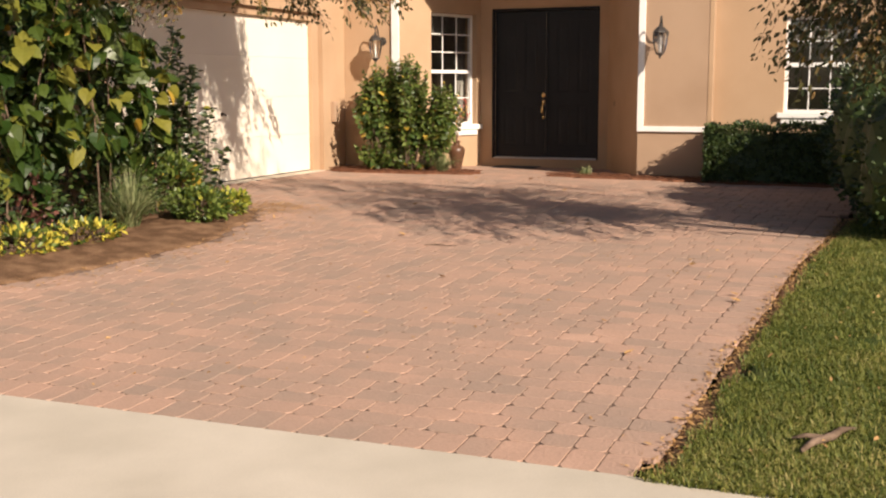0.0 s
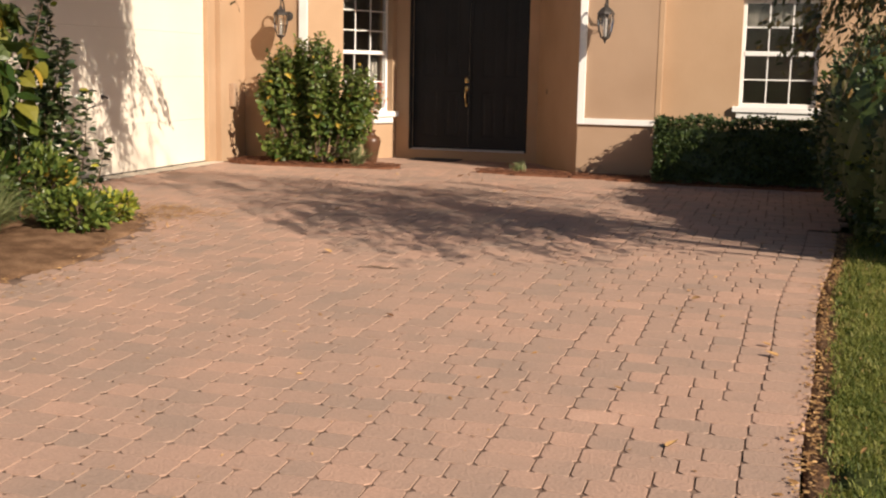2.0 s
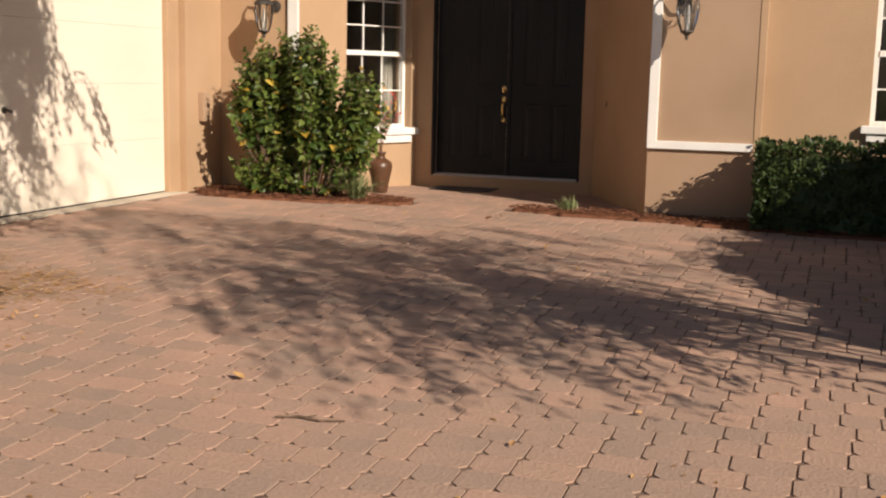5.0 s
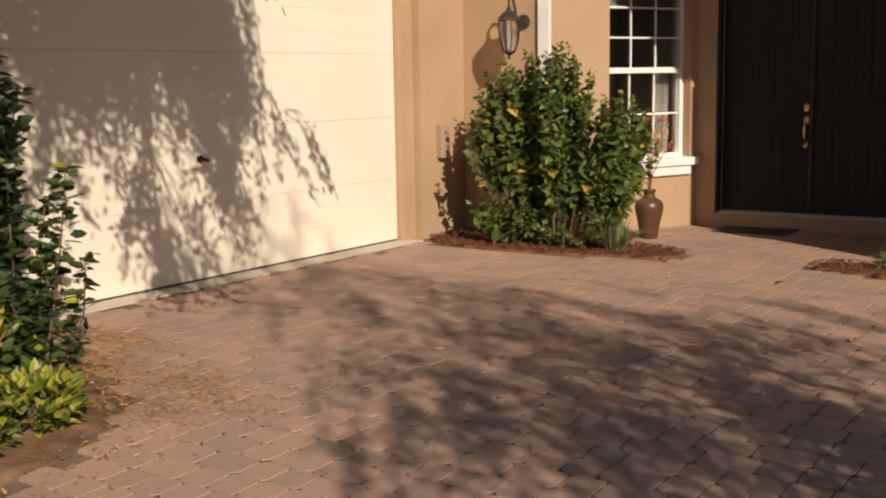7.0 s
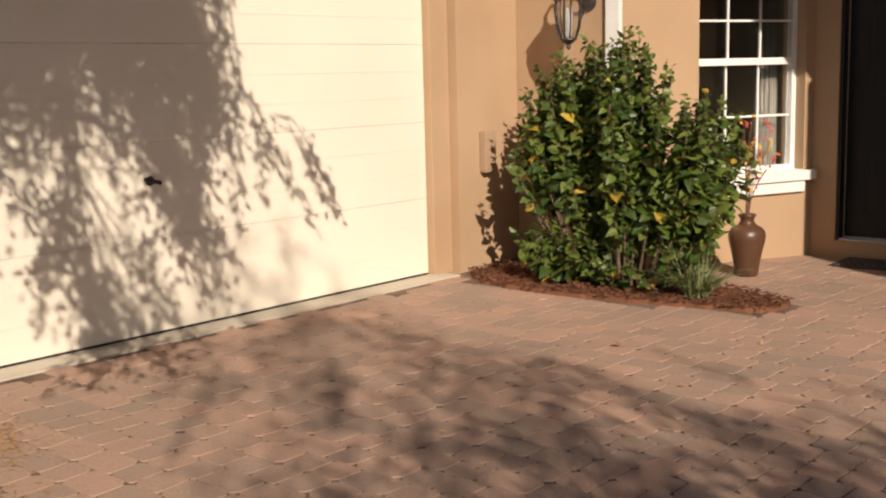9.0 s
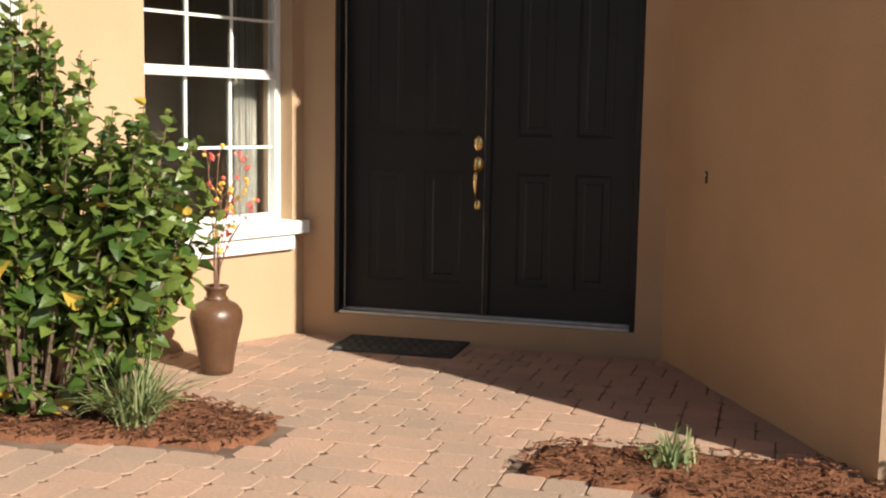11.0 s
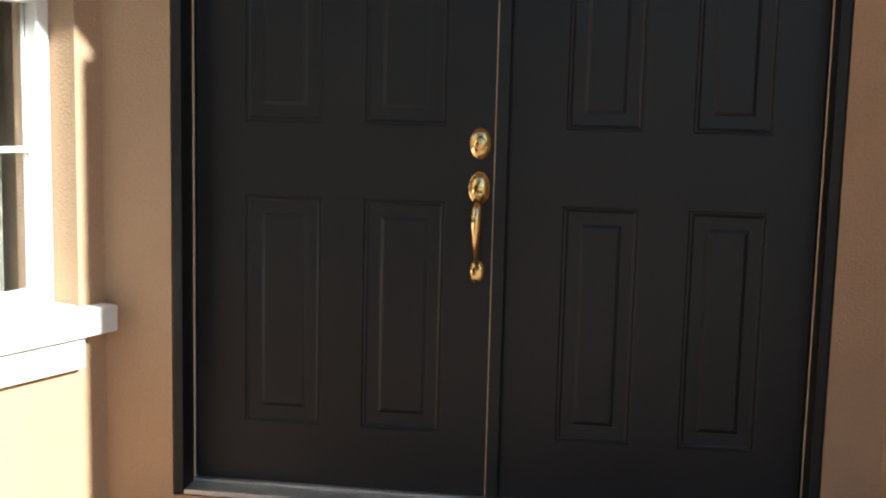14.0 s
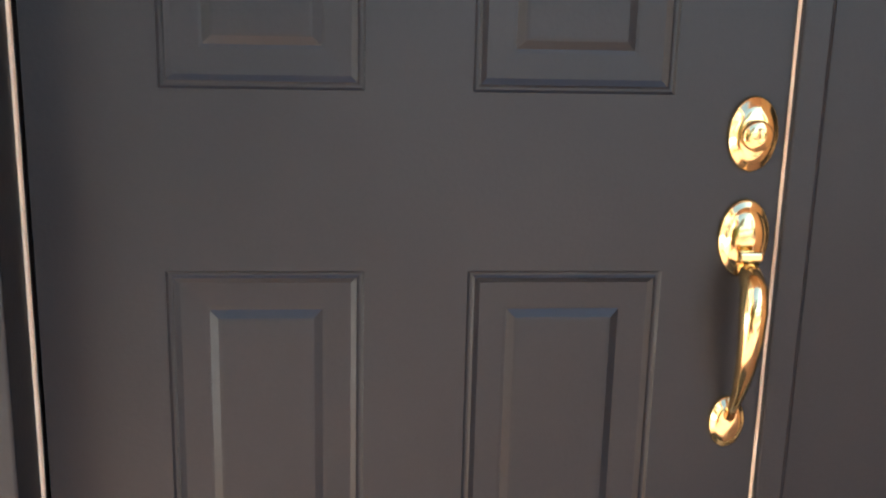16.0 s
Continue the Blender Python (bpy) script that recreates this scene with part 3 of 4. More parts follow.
HX = -0.046
bm = bmesh.new()
oval_plate(bm, HX, 1.160, 0.062, 0.092, 0.012)
dead = part("deadbolt", bm, M_BRASS, leaf_l, "polished brass oval deadbolt", smooth=True)
bm = bmesh.new()
lathe([(0.019, 0.0), (0.019, 0.010), (0.0165, 0.013), (0.004, 0.013)], 22, bm)
bmesh.ops.rotate(bm, verts=bm.verts, matrix=Matrix.Rotation(radians(90), 3, "X"))
bmesh.ops.translate(bm, verts=bm.verts, vec=(HX, -0.011, 1.160))
box(bm, HX - 0.0015, HX + 0.0015, -0.0255, -0.023, 1.158, 1.170)
loose_cyl = part("lock_cylinder", bm, M_BRASS, leaf_l, "brass key cylinder", smooth=True)
bm = bmesh.new()
oval_plate(bm, HX, 1.032, 0.064, 0.098, 0.016)
part("latch_plate", bm, M_BRASS, leaf_l, "polished brass oval latch plate", smooth=True)
bm = bmesh.new()
box(bm, HX - 0.011, HX + 0.011, -0.030, -0.012, 1.012, 1.018, 0.002)
box(bm, HX - 0.015, HX + 0.015, -0.038, -0.026, 1.010, 1.022, 0.003)
part("thumb_latch", bm, M_BRASS, leaf_l, "brass thumb latch")
bm = bmesh.new()
pts = [(HX, -0.012, 0.998), (HX, -0.036, 0.996), (HX, -0.054, 0.982), (HX, -0.060, 0.955), (HX, -0.060, 0.92), (HX, -0.052, 0.88), (HX, -0.038, 0.845), (HX, -0.022, 0.818), (HX, -0.010, 0.80)]
tube(bm, pts, [0.011, 0.0135, 0.0165, 0.0175, 0.0158, 0.0125, 0.009, 0.0068, 0.008], 14)
part("pull_grip", bm, M_BRASS, leaf_l, "curved brass pull", smooth=True)
bm = bmesh.new()
oval_plate(bm, HX, 0.790, 0.046, 0.070, 0.012)
part("foot_plate", bm, M_BRASS, leaf_l, "brass oval foot plate", smooth=True)

# bell button on the splayed wall
dr = (Vector(B_R) - Vector(A_R)).normalized()
bp = Vector(A_R) + dr * 0.60
bell = thing("doorbell", bp.x, bp.y, 1.03, "small dark bell button on a tan wall", "doorbell", turn=math.degrees(math.atan2(dr.y, dr.x)))
part("plate", boxes((-0.013, 0.013, -0.008, 0.0, -0.032, 0.032), bevel=0.004), M_IRON, bell)
part("button", boxes((-0.006, 0.006, -0.012, -0.008, 0.004, 0.018), bevel=0.003), M_STRIP, bell, "pale worn button")

# door mat
mat_t = thing("door_mat", -0.41, -0.27, gz(-0.27), "black rubber door mat with a worn relief pattern", "door mat", turn=2)
part("base", boxes((-0.375, 0.375, -0.235, 0.235, 0.001, 0.012), bevel=0.004), M_RUBBER, mat_t)
knob_me = mesh_from("knob", lathe([(0.022, 0), (0.021, 0.003), (0.010, 0.004)], 6, bmesh.new(), (0, 0, 0.012)), M_MATGREY)
for i in range(11):
    for j in range(7):
        o = new("knob", knob_me)
        o.parent = mat_t
        o.matrix_basis = pose(-0.31 + i * 0.062 + (j % 2) * 0.02 - 0.01, -0.18 + j * 0.06, 0, 0, 0, (i * 37 + j * 53) % 60)


# ---- wall lanterns ----
def lantern(x, y, z, group):
    """A coach lantern on a scrolled bracket; the wall is at +y."""
    t = thing("wall_lantern", x, y, z, "dark bronze coach lantern with clear glass on a stucco wall", "wall lamp", group)
    bm = lathe([(0.055, 0), (0.055, 0.012), (0.03, 0.02)], 16)
    bmesh.ops.rotate(bm, verts=bm.verts, matrix=Matrix.Rotation(radians(90), 3, "X"))
    bmesh.ops.translate(bm, verts=bm.verts, vec=(0, 0, 0.08))
    part("backplate", bm, M_IRON, t)
    bm = bmesh.new()
    tube(bm, [(0, -0.01, 0.08), (0, -0.06, 0.05), (0, -0.11, 0.10), (0, -0.15, 0.22), (0, -0.19, 0.27), (0, -0.22, 0.24), (0, -0.22, 0.18)], [0.011, 0.011, 0.010, 0.010, 0.010, 0.009, 0.008], 8)
    tube(bm, [(0, -0.02, 0.06), (0, -0.08, -0.01), (0, -0.12, 0.01), (0, -0.10, 0.05)], 0.007, 6)
    part("bracket", bm, M_IRON, t, smooth=True)
    bm = lathe([(0.012, 0.19), (0.02, 0.175), (0.018, 0.16), (0.05, 0.14), (0.085, 0.10), (0.092, 0.085), (0.088, 0.08), (0.02, 0.08)], 8, None, (0, -0.22, 0))
    part("roof_cap", bm, M_IRON, t)
    glass = part("glass", lathe([(0.074, 0.08), (0.082, 0.02), (0.066, -0.08), (0.045, -0.14)], 8, None, (0, -0.22, 0)), M_LAMPGLASS, t, "clear bevelled glass")
    for k in range(8):
        a = 2 * math.pi * k / 8
        bm = bmesh.new()
        tube(bm, [(r * math.cos(a), -0.22 + r * math.sin(a), zz) for r, zz in ((0.077, 0.08), (0.085, 0.02), (0.069, -0.08), (0.048, -0.14))], 0.004, 4)
        part("rib", bm, M_IRON, glass)
    part("base_finial", lathe([(0.05, -0.14), (0.052, -0.15), (0.03, -0.165), (0.012, -0.18), (0.014, -0.195), (0.004, -0.21)], 12, None, (0, -0.22, 0)), M_IRON, t)
    part("candle", lathe([(0.014, -0.13), (0.014, -0.02), (0.010, 0.03), (0.003, 0.05)], 10, None, (0, -0.22, 0)), M_WHITE, t, "pale candle sleeve")
    for ob in t.children_recursive:             # built small, then brought to full size
        ob.data.transform(Matrix.Scale(1.22, 4))
    return t


lan = lantern(-2.15, -1.762, 1.92, "wall lanterns")
copy_thing(lan, pose(2.43, -2.202, 1.93))

ub = thing("utility_box", -2.84, -2.19, 0.91, "small tan utility box on the garage pier", "utility box")
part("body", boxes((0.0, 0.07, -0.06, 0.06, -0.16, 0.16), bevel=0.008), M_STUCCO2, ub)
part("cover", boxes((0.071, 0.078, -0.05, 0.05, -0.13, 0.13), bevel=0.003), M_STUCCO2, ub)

# ---- mulch ----
for poly, nm in ((MULCH_A, "by the bush"), (MULCH_B, "by the hedge")):
    mb = sheet("mulch_bed", poly, 0.05, lambda x, y: gz(y) + 0.022 + 0.012 * noise.noise((x * 9, y * 9, 3)), M_MULCH)
    tagged(mb, "reddish bark mulch bed " + nm, "mulch bed", kind="structure")
rng = np.random.default_rng(5)
bm_v, bm_f = [], []
for poly, cnt in ((MULCH_A, 2600), (MULCH_B, 2600)):
    xs, ys = [p[0] for p in poly], [p[1] for p in poly]
    k = 0
    while k < cnt:
        x, y = rng.uniform(min(xs) - .03, max(xs)), rng.uniform(min(ys) - .03, max(ys))
        if not inside((x, y), poly):
            continue
        k += 1
        a, l, w, t = rng.uniform(0, 6.28), rng.uniform(0.008, 0.024), rng.uniform(0.0025, 0.006), rng.uniform(-0.35, 0.35)
        c = Vector((x, y, gz(y) + 0.034 + rng.uniform(0, 0.012)))
        d = Vector((math.cos(a), math.sin(a), t)) * l
        s = Vector((-math.sin(a), math.cos(a), rng.uniform(-0.5, 0.5))) * w
        u = Vector((0, 0, 0.004))
        b = len(bm_v)
        bm_v += [c - d - s, c + d - s * 0.6, c + d + s * 0.6, c - d + s, c - d * .8 - s * .8 + u, c + d * .8 - s * .5 + u, c + d * .8 + s * .5 + u, c - d * .8 + s * .8 + u]
        bm_f += [[b + i for i in q] for q in ((4, 5, 6, 7), (0, 1, 5, 4), (1, 2, 6, 5), (2, 3, 7, 6), (3, 0, 4, 7))]
me = bpy.data.meshes.new("mulch_chips")
me.from_pydata([tuple(v) for v in bm_v], [], bm_f)
me.materials.append(M_MULCH)
tagged(new("mulch_chips", me), "loose reddish bark chips lying on the mulch beds", "mulch", kind="stuff")


# ---- plants ----
def shell_points(rng, n, blobs, inner=0.55):
    """Points in the outer part of a set of ellipsoids (cx, cy, cz, rx, ry, rz), with outward directions."""
    P, D = [], []
    w = np.array([b[3] * b[4] * b[5] for b in blobs]) ** (2 / 3)
    w /= w.sum()
    ids = rng.choice(len(blobs), n * 3, p=w)
    for i in ids:
        cx, cy, cz, rx, ry, rz = blobs[i]
        v = rng.normal(0, 1, 3)
        v /= np.linalg.norm(v)
        r = rng.uniform(inner, 1.0) ** 0.6
        p = np.array((cx + v[0] * rx * r, cy + v[1] * ry * r, cz + v[2] * rz * r))
        if p[2] < 0.04:
            continue
        deep = False
        for k, b in enumerate(blobs):
            if k != i and sum(((p[q] - b[q]) / b[3 + q]) ** 2 for q in range(3)) < 0.30:
                deep = True
                break
        if deep:
            continue
        P.append(p)
        D.append(v + rng.normal(0, 0.45, 3) + np.array((0, 0, 0.15)))
        if len(P) >= n:
            break
    return np.array(P), np.array(D)


def stems(bm, rng, base, tops, r0=0.012, bend=0.15):
    for tp in tops:
        b = Vector(base) + Vector((rng.uniform(-.12, .12), rng.uniform(-.12, .12), 0))
        tp = Vector(tp)
        mid = b.lerp(tp, 0.5) + Vector((rng.uniform(-bend, bend), rng.uniform(-bend, bend), 0.08))
        tube(bm, [b, b.lerp(mid, 0.6), mid, tp], [r0, r0 * .8, r0 * .6, r0 * .3], 5)


# flowering bush beside the garage pier
rng = np.random.default_rng(11)
bush = thing("bush", -1.62, -2.36, 0.0, "large leafy green bush with a few yellow leaves in mulch", "bush")
TOP_X = (-2.50, -2.28, -2.05, -1.79, -1.54, -1.28, -1.12, -1.05, -0.92, -0.74, -0.62)
TOP_Z = (0.95, 1.48, 1.62, 1.74, 1.82, 1.80, 1.58, 1.14, 1.42, 1.34, 0.80)
P, D, L = [], [], []
bm = bmesh.new()


def bush_shoot(base, tip, first, big, lean=0.5):
    """One cane rising from the base and turning upright, with leaves set round it from first (0 to 1) to the tip."""
    base, tip = Vector(base), Vector(tip)
    mid = Vector((base.x + (tip.x - base.x) * 0.75, base.y + (tip.y - base.y) * 0.75, base.z + (tip.z - base.z) * lean))
    curve = [base.lerp(mid, u).lerp(mid.lerp(tip, u), u) for u in (0, .2, .4, .6, .8, 1)]
    tube(bm, curve, [0.010, 0.009, 0.008, 0.006, 0.004, 0.002], 5)
    k = max(4, int((1 - first) * (tip - base).length / 0.023))
    turn = rng.uniform(0, 6.28)
    for j in range(k):
        u = first + (1 - first) * j / (k - 1)
        q = base.lerp(mid, u).lerp(mid.lerp(tip, u), u)
        turn += 2.4
        v = j / (k - 1)
        P.append((q.x + rng.normal(0, .012), q.y + rng.normal(0, .012), q.z))
        D.append((math.cos(turn), math.sin(turn) - 0.2, rng.normal(-0.05, 0.3) + 0.5 * v ** 4))
        L.append(big * (1 - 0.55 * v ** 3))


for i in range(195):
    x = rng.uniform(-2.40, -0.66)
    if -1.12 < x < -0.99 and i % 4:
        continue
    dy = float(np.clip(rng.normal(0, 0.17), -0.34, 0.30))
    reach = rng.uniform(0.93, 1.02) if i % 2 == 0 else rng.uniform(0.68 if x < -1.9 else 0.45, 0.93)
    if x > -1.95 and noise.noise((x * 4.2, dy * 5, 2.5)) < -0.36:
        continue
    bare = 0.2 * min(1.0, max(0.0, (-1.85 - x) / 0.35, (x + 0.95) / 0.4))
    z = float(np.interp(x, TOP_X, TOP_Z)) * reach * (1 - 0.4 * abs(dy))
    bush_shoot((-1.50 + 0.36 * (x + 1.50), -2.33 + 0.3 * dy, 0.0), (x, -2.33 + dy, z), rng.uniform(0.24, 0.42) + bare, 0.098)
for i in range(13):             # low clump at the front
    bush_shoot((-1.85 + rng.normal(0, .05), -2.52, 0.0), (-1.95 + rng.normal(0, .13), -2.62 + rng.normal(0, .07), rng.uniform(0.2, 0.5)), 0.25, 0.105)
for i in range(16):             # low leaves along the foot
    x = rng.uniform(-1.75, -1.0)
    bush_shoot((x, -2.4, 0.0), (x + rng.normal(0, .08), -2.52 + rng.normal(0, .06), rng.uniform(0.14, 0.4)), 0.35, 0.09)
leaf_part("foliage", bush, P, D, L, M_LEAF, outline=LEAF_HEART, mat2=M_LEAFY, share2=0.02, ratio=0.80, fold=0.3, droop=0.3, flat=0.55, seed=1)
loose(part("stem", bm, M_BARK, bush, "thin brown stems"))

# clipped hedge and tall shrub by the east wall
rng = np.random.default_rng(12)
hedge = thing("hedge", 4.2, -2.6, 0.0, "dense dark green clipped hedge under the window", "hedge")
n = 9000
P = np.stack((rng.uniform(3.14, 5.35, n), rng.uniform(-2.93, -2.28, n), rng.uniform(0.05, 0.76, n)), 1)
P[:, 2] += 0.03 * np.sin(P[:, 0] * 7) + 0.02 * np.sin(P[:, 0] * 17)
side = rng.integers(0, 4, n)
P[side == 0, 1] = -2.93 + np.abs(rng.normal(0, 0.035, (side == 0).sum()))
P[side == 1, 2] = 0.75 + rng.normal(0, 0.03, (side == 1).sum()) + 0.025 * np.sin(P[side == 1, 0] * 9)
P[side == 2, 0] = 3.14 + np.abs(rng.normal(0, 0.035, (side == 2).sum()))
D = rng.normal(0, 0.6, (n, 3)) + np.array((0, -0.5, 0.5))
leaf_part("foliage", hedge, P, D, 0.045, M_HEDGE, ratio=0.75, flat=0.5, seed=2)
bm = boxes((3.24, 5.3, -2.80, -2.36, 0.02, 0.68))
bmesh.ops.subdivide_edges(bm, edges=bm.edges, cuts=8, use_grid_fill=True)
for v in bm.verts:
    v.co += Vector((noise.noise(v.co * 6), noise.noise(v.co * 6 + Vector((9, 0, 0))), noise.noise(v.co * 6 + Vector((0, 9, 0))))) * 0.07
loose(part("inner_mass", bm, M_HEDGE, hedge, "dark tangled inner twigs"))

rng = np.random.default_rng(13)
shrub = thing("tall_shrub", 5.9, -5.6, 0.0, "tall dense dark green shrub at the lawn corner", "shrub")
TS = [(5.65, -4.4, 0.85, 0.66, 0.7, 0.86), (5.65, -5.3, 0.9, 0.72, 0.75, 0.92), (5.65, -6.1, 0.9, 0.7, 0.75, 0.92), (5.7, -6.8, 0.75, 0.66, 0.5, 0.8), (6.4, -5.4, 0.95, 0.7, 1.4, 0.9), (5.75, -3.7, 0.95, 0.6, 0.6, 0.95), (6.2, -4.3, 1.2, 0.8, 0.9, 0.95), (5.85, -7.5, 0.65, 0.55, 0.6, 0.8)]
TS = [(b[0] - 0.12, *b[1:]) for b in TS]
P, D = shell_points(rng, 12000, TS, 0.6)
leaf_part("foliage", shrub, P, D, 0.055, M_HEDGE, ratio=0.7, flat=0.5, seed=3, mat2=M_LIME, share2=0.03)
bm = bmesh.new()
for b in TS:
    r = bmesh.ops.create_icosphere(bm, subdivisions=3, radius=1.0)
    for v in r["verts"]:
        s = 0.84 + 0.14 * noise.noise(v.co * 3 + Vector(b[:3]))
        v.co = Vector((b[0] + v.co.x * b[3] * s, b[1] + v.co.y * b[4] * s, max(0.0, b[2] + v.co.z * b[5] * s)))
loose(part("inner_mass", bm, M_HEDGE, shrub, "dark tangled inner twigs"))


def strap_plant(x, y, z, n, length, mat, label, seed, name="strap_plant", group=""):
    rng = np.random.default_rng(seed)
    t = thing(name, x, y, z + gz(y), label, "plant", group)
    V, F = [], []
    for i in range(n):
        a, lean, l = rng.uniform(0, 6.283), rng.uniform(0.15, 1.0), length * rng.uniform(0.6, 1.15)
        d = np.array((math.cos(a), math.sin(a), 0))
        s = np.array((-math.sin(a), math.cos(a), 0))
        w = rng.uniform(0.004, 0.008)
        base = np.array((rng.normal(0, .03), rng.normal(0, .03), 0.0))
        b = len(V)
        for k in range(6):
            u = k / 5
            p = base + d * l * lean * u + np.array((0, 0, l * (1.1 * u - 0.75 * lean * u * u)))
            ww = w * (1 - u * u * 0.95)
            V += [tuple(p - s * ww + (0, 0, ww * .5)), tuple(p), tuple(p + s * ww + (0, 0, ww * .5))]
        for k in range(5):
            for q in (0, 1):
                F.append((b + k * 3 + q, b + k * 3 + q + 1, b + k * 3 + q + 4, b + k * 3 + q + 3))
    me = bpy.data.meshes.new("foliage")
    me.from_pydata(V, [], F)
    me.materials.append(mat)
    o = new("foliage", me)
    o.parent = t
    return t


strap_plant(-0.84, -2.46, 0.02, 230, 0.37, M_STRAP, "small variegated strap-leaved tuft in mulch", 1, group="strap-leaved tufts")
strap_plant(1.34, -2.28, 0.02, 60, 0.17, M_STRAP, "small variegated strap-leaved tuft by the door path", 2, group="strap-leaved tufts")
strap_plant(-1.42, -9.20, 0.05, 330, 0.62, M_STRAP, "spreading green and white strap-leaved plant in the bed", 3)
strap_plant(-1.62, -8.92, 0.05, 240, 0.58, M_STRAP, "spreading green and white strap-leaved plant in the bed", 4)

# urn with berry twigs
urn = thing("urn", -1.06, -1.32, gz(-1.32), "brown glazed clay urn beside the bush", "urn")
urn_body = part("body", lathe([(0.074, 0.0), (0.082, 0.006), (0.086, 0.03), (0.096, 0.10), (0.112, 0.18), (0.130, 0.255), (0.136, 0.295), (0.130, 0.33), (0.108, 0.36), (0.075, 0.378), (0.056, 0.39), (0.050, 0.405), (0.051, 0.428), (0.062, 0.444), (0.067, 0.454), (0.062, 0.46), (0.05, 0.458), (0.044, 0.43), (0.042, 0.40)], 32), M_POT, urn, smooth=True)
part("neck_ring", lathe([(0.058, 0.385), (0.062, 0.392), (0.058, 0.40), (0.05, 0.40)], 32), M_POT, urn_body)
rng = np.random.default_rng(21)
tw = thing("berry_twigs", -1.06, -1.32, gz(-1.32) + 0.43, "dry twigs with red and yellow berries in an urn", "decorative twigs")
berry_me = []
for mm in (M_RED, M_GOLD):
    bb = bmesh.new()
    bmesh.ops.create_icosphere(bb, subdivisions=1, radius=0.0105)
    for v in bb.verts:
        v.co *= 1 + 0.25 * noise.noise(v.co * 90)
    berry_me.append(mesh_from("berry", bb, mm))
for i in range(11):
    a, l = rng.uniform(0, 6.283), rng.uniform(0.42, 0.74)
    lean = rng.uniform(0.06, 0.32)
    pts = [Vector((math.cos(a) * lean * l * u * u + 0.01 * math.cos(a) + 0.09 * u * u, math.sin(a) * lean * l * u * u, l * u - 0.03 * u * u)) for u in (0, .3, .6, .85, 1)]
    bm = bmesh.new()
    tube(bm, pts, [0.004, 0.003, 0.0025, 0.002, 0.0015], 5)
    spots = [pts[4]]
    for k in range(4):          # side sprigs
        j = int(rng.integers(1, 4))
        p = pts[j].lerp(pts[j + 1], rng.random())
        q = p + Vector((rng.normal(0.01, .03), rng.normal(0, .03), rng.uniform(.02, .08)))
        tube(bm, [p, p.lerp(q, .5) + Vector((0, 0, .008)), q], [0.0016, 0.0014, 0.001], 4)
        spots.append(q)
    part("twig", bm, M_TWIG, tw)
    gold = i % 3 == 1
    for p in spots:
        for k in range(int(rng.integers(1, 4))):
            o = new("berry", berry_me[1 if gold or rng.random() < 0.15 else 0])
            o.parent = tw
            o.matrix_basis = Matrix.Translation(p + Vector(rng.normal(0, 0.009, 3))) @ Matrix.Scale(rng.uniform(0.6, 1.4), 4)


# ---- planting bed ----
def low_bush(x, y, rx, ry, rz, n, size, mat, label, seed, mat2=None, share=0.0, ratio=0.65, name="low_bush"):
    rng = np.random.default_rng(seed)
    t = thing(name, x, y, 0.03, label, "bush")
    bl = [(x, y, rz * 0.5, rx, ry, rz * 0.55)] + [(x + rng.uniform(-.5, .5) * rx, y + rng.uniform(-.5, .5) * ry, rz * rng.uniform(.4, .7), rx * .5, ry * .5, rz * .4) for _ in range(4)]
    P, D = shell_points(rng, n, bl, 0.4)
    leaf_part("foliage", t, P, D + np.array((0, 0, .4)), size, mat, mat2=mat2, share2=share, ratio=ratio, flat=0.6, seed=seed)
    bm = bmesh.new()
    stems(bm, rng, (x, y, 0.0), [tuple(P[i]) for i in rng.integers(0, len(P), 26)], 0.007, 0.06)
    loose(part("stem", bm, M_BARK, t))
    t.location.z += gz(y)
    return t


low_bush(-1.05, -8.50, 0.32, 0.33, 0.33, 1200, 0.062, M_LEAF, "low rounded green bush at the bed edge", 31, M_LIME, 0.05)
low_bush(-1.02, -8.05, 0.22, 0.22, 0.26, 450, 0.065, M_LIME, "low lime-green bush at the bed corner", 32, M_LEAF, 0.3)
low_bush(-1.55, -10.55, 0.42, 0.36, 0.25, 430, 0.07, M_LEAF, "low yellow-flowering clump at the bed edge", 33, M_YELLOW, 0.42)
low_bush(-1.38, -9.95, 0.34, 0.32, 0.22, 330, 0.07, M_LEAF, "low yellow-flowering clump at the bed edge", 34, M_YELLOW, 0.42)
low_bush(-1.9, -11.1, 0.45, 0.40, 0.28, 430, 0.07, M_LEAF, "low yellow-flowering clump at the bed edge", 35, M_YELLOW, 0.42)
low_bush(-2.15, -10.1, 0.45, 0.45, 0.75, 1300, 0.08, M_PURPLE, "bronze-leaved bush in the bed", 36, M_LEAF, 0.3)
low_bush(-2.0, -8.6, 0.45, 0.45, 0.85, 1300, 0.08, M_LEAF, "leafy green bush in the bed", 37, M_PURPLE, 0.2)
low_bush(-1.75, -8.05, 0.35, 0.35, 0.65, 900, 0.07, M_LEAF, "leafy green bush in the bed", 38, M_LEAFY, 0.12)

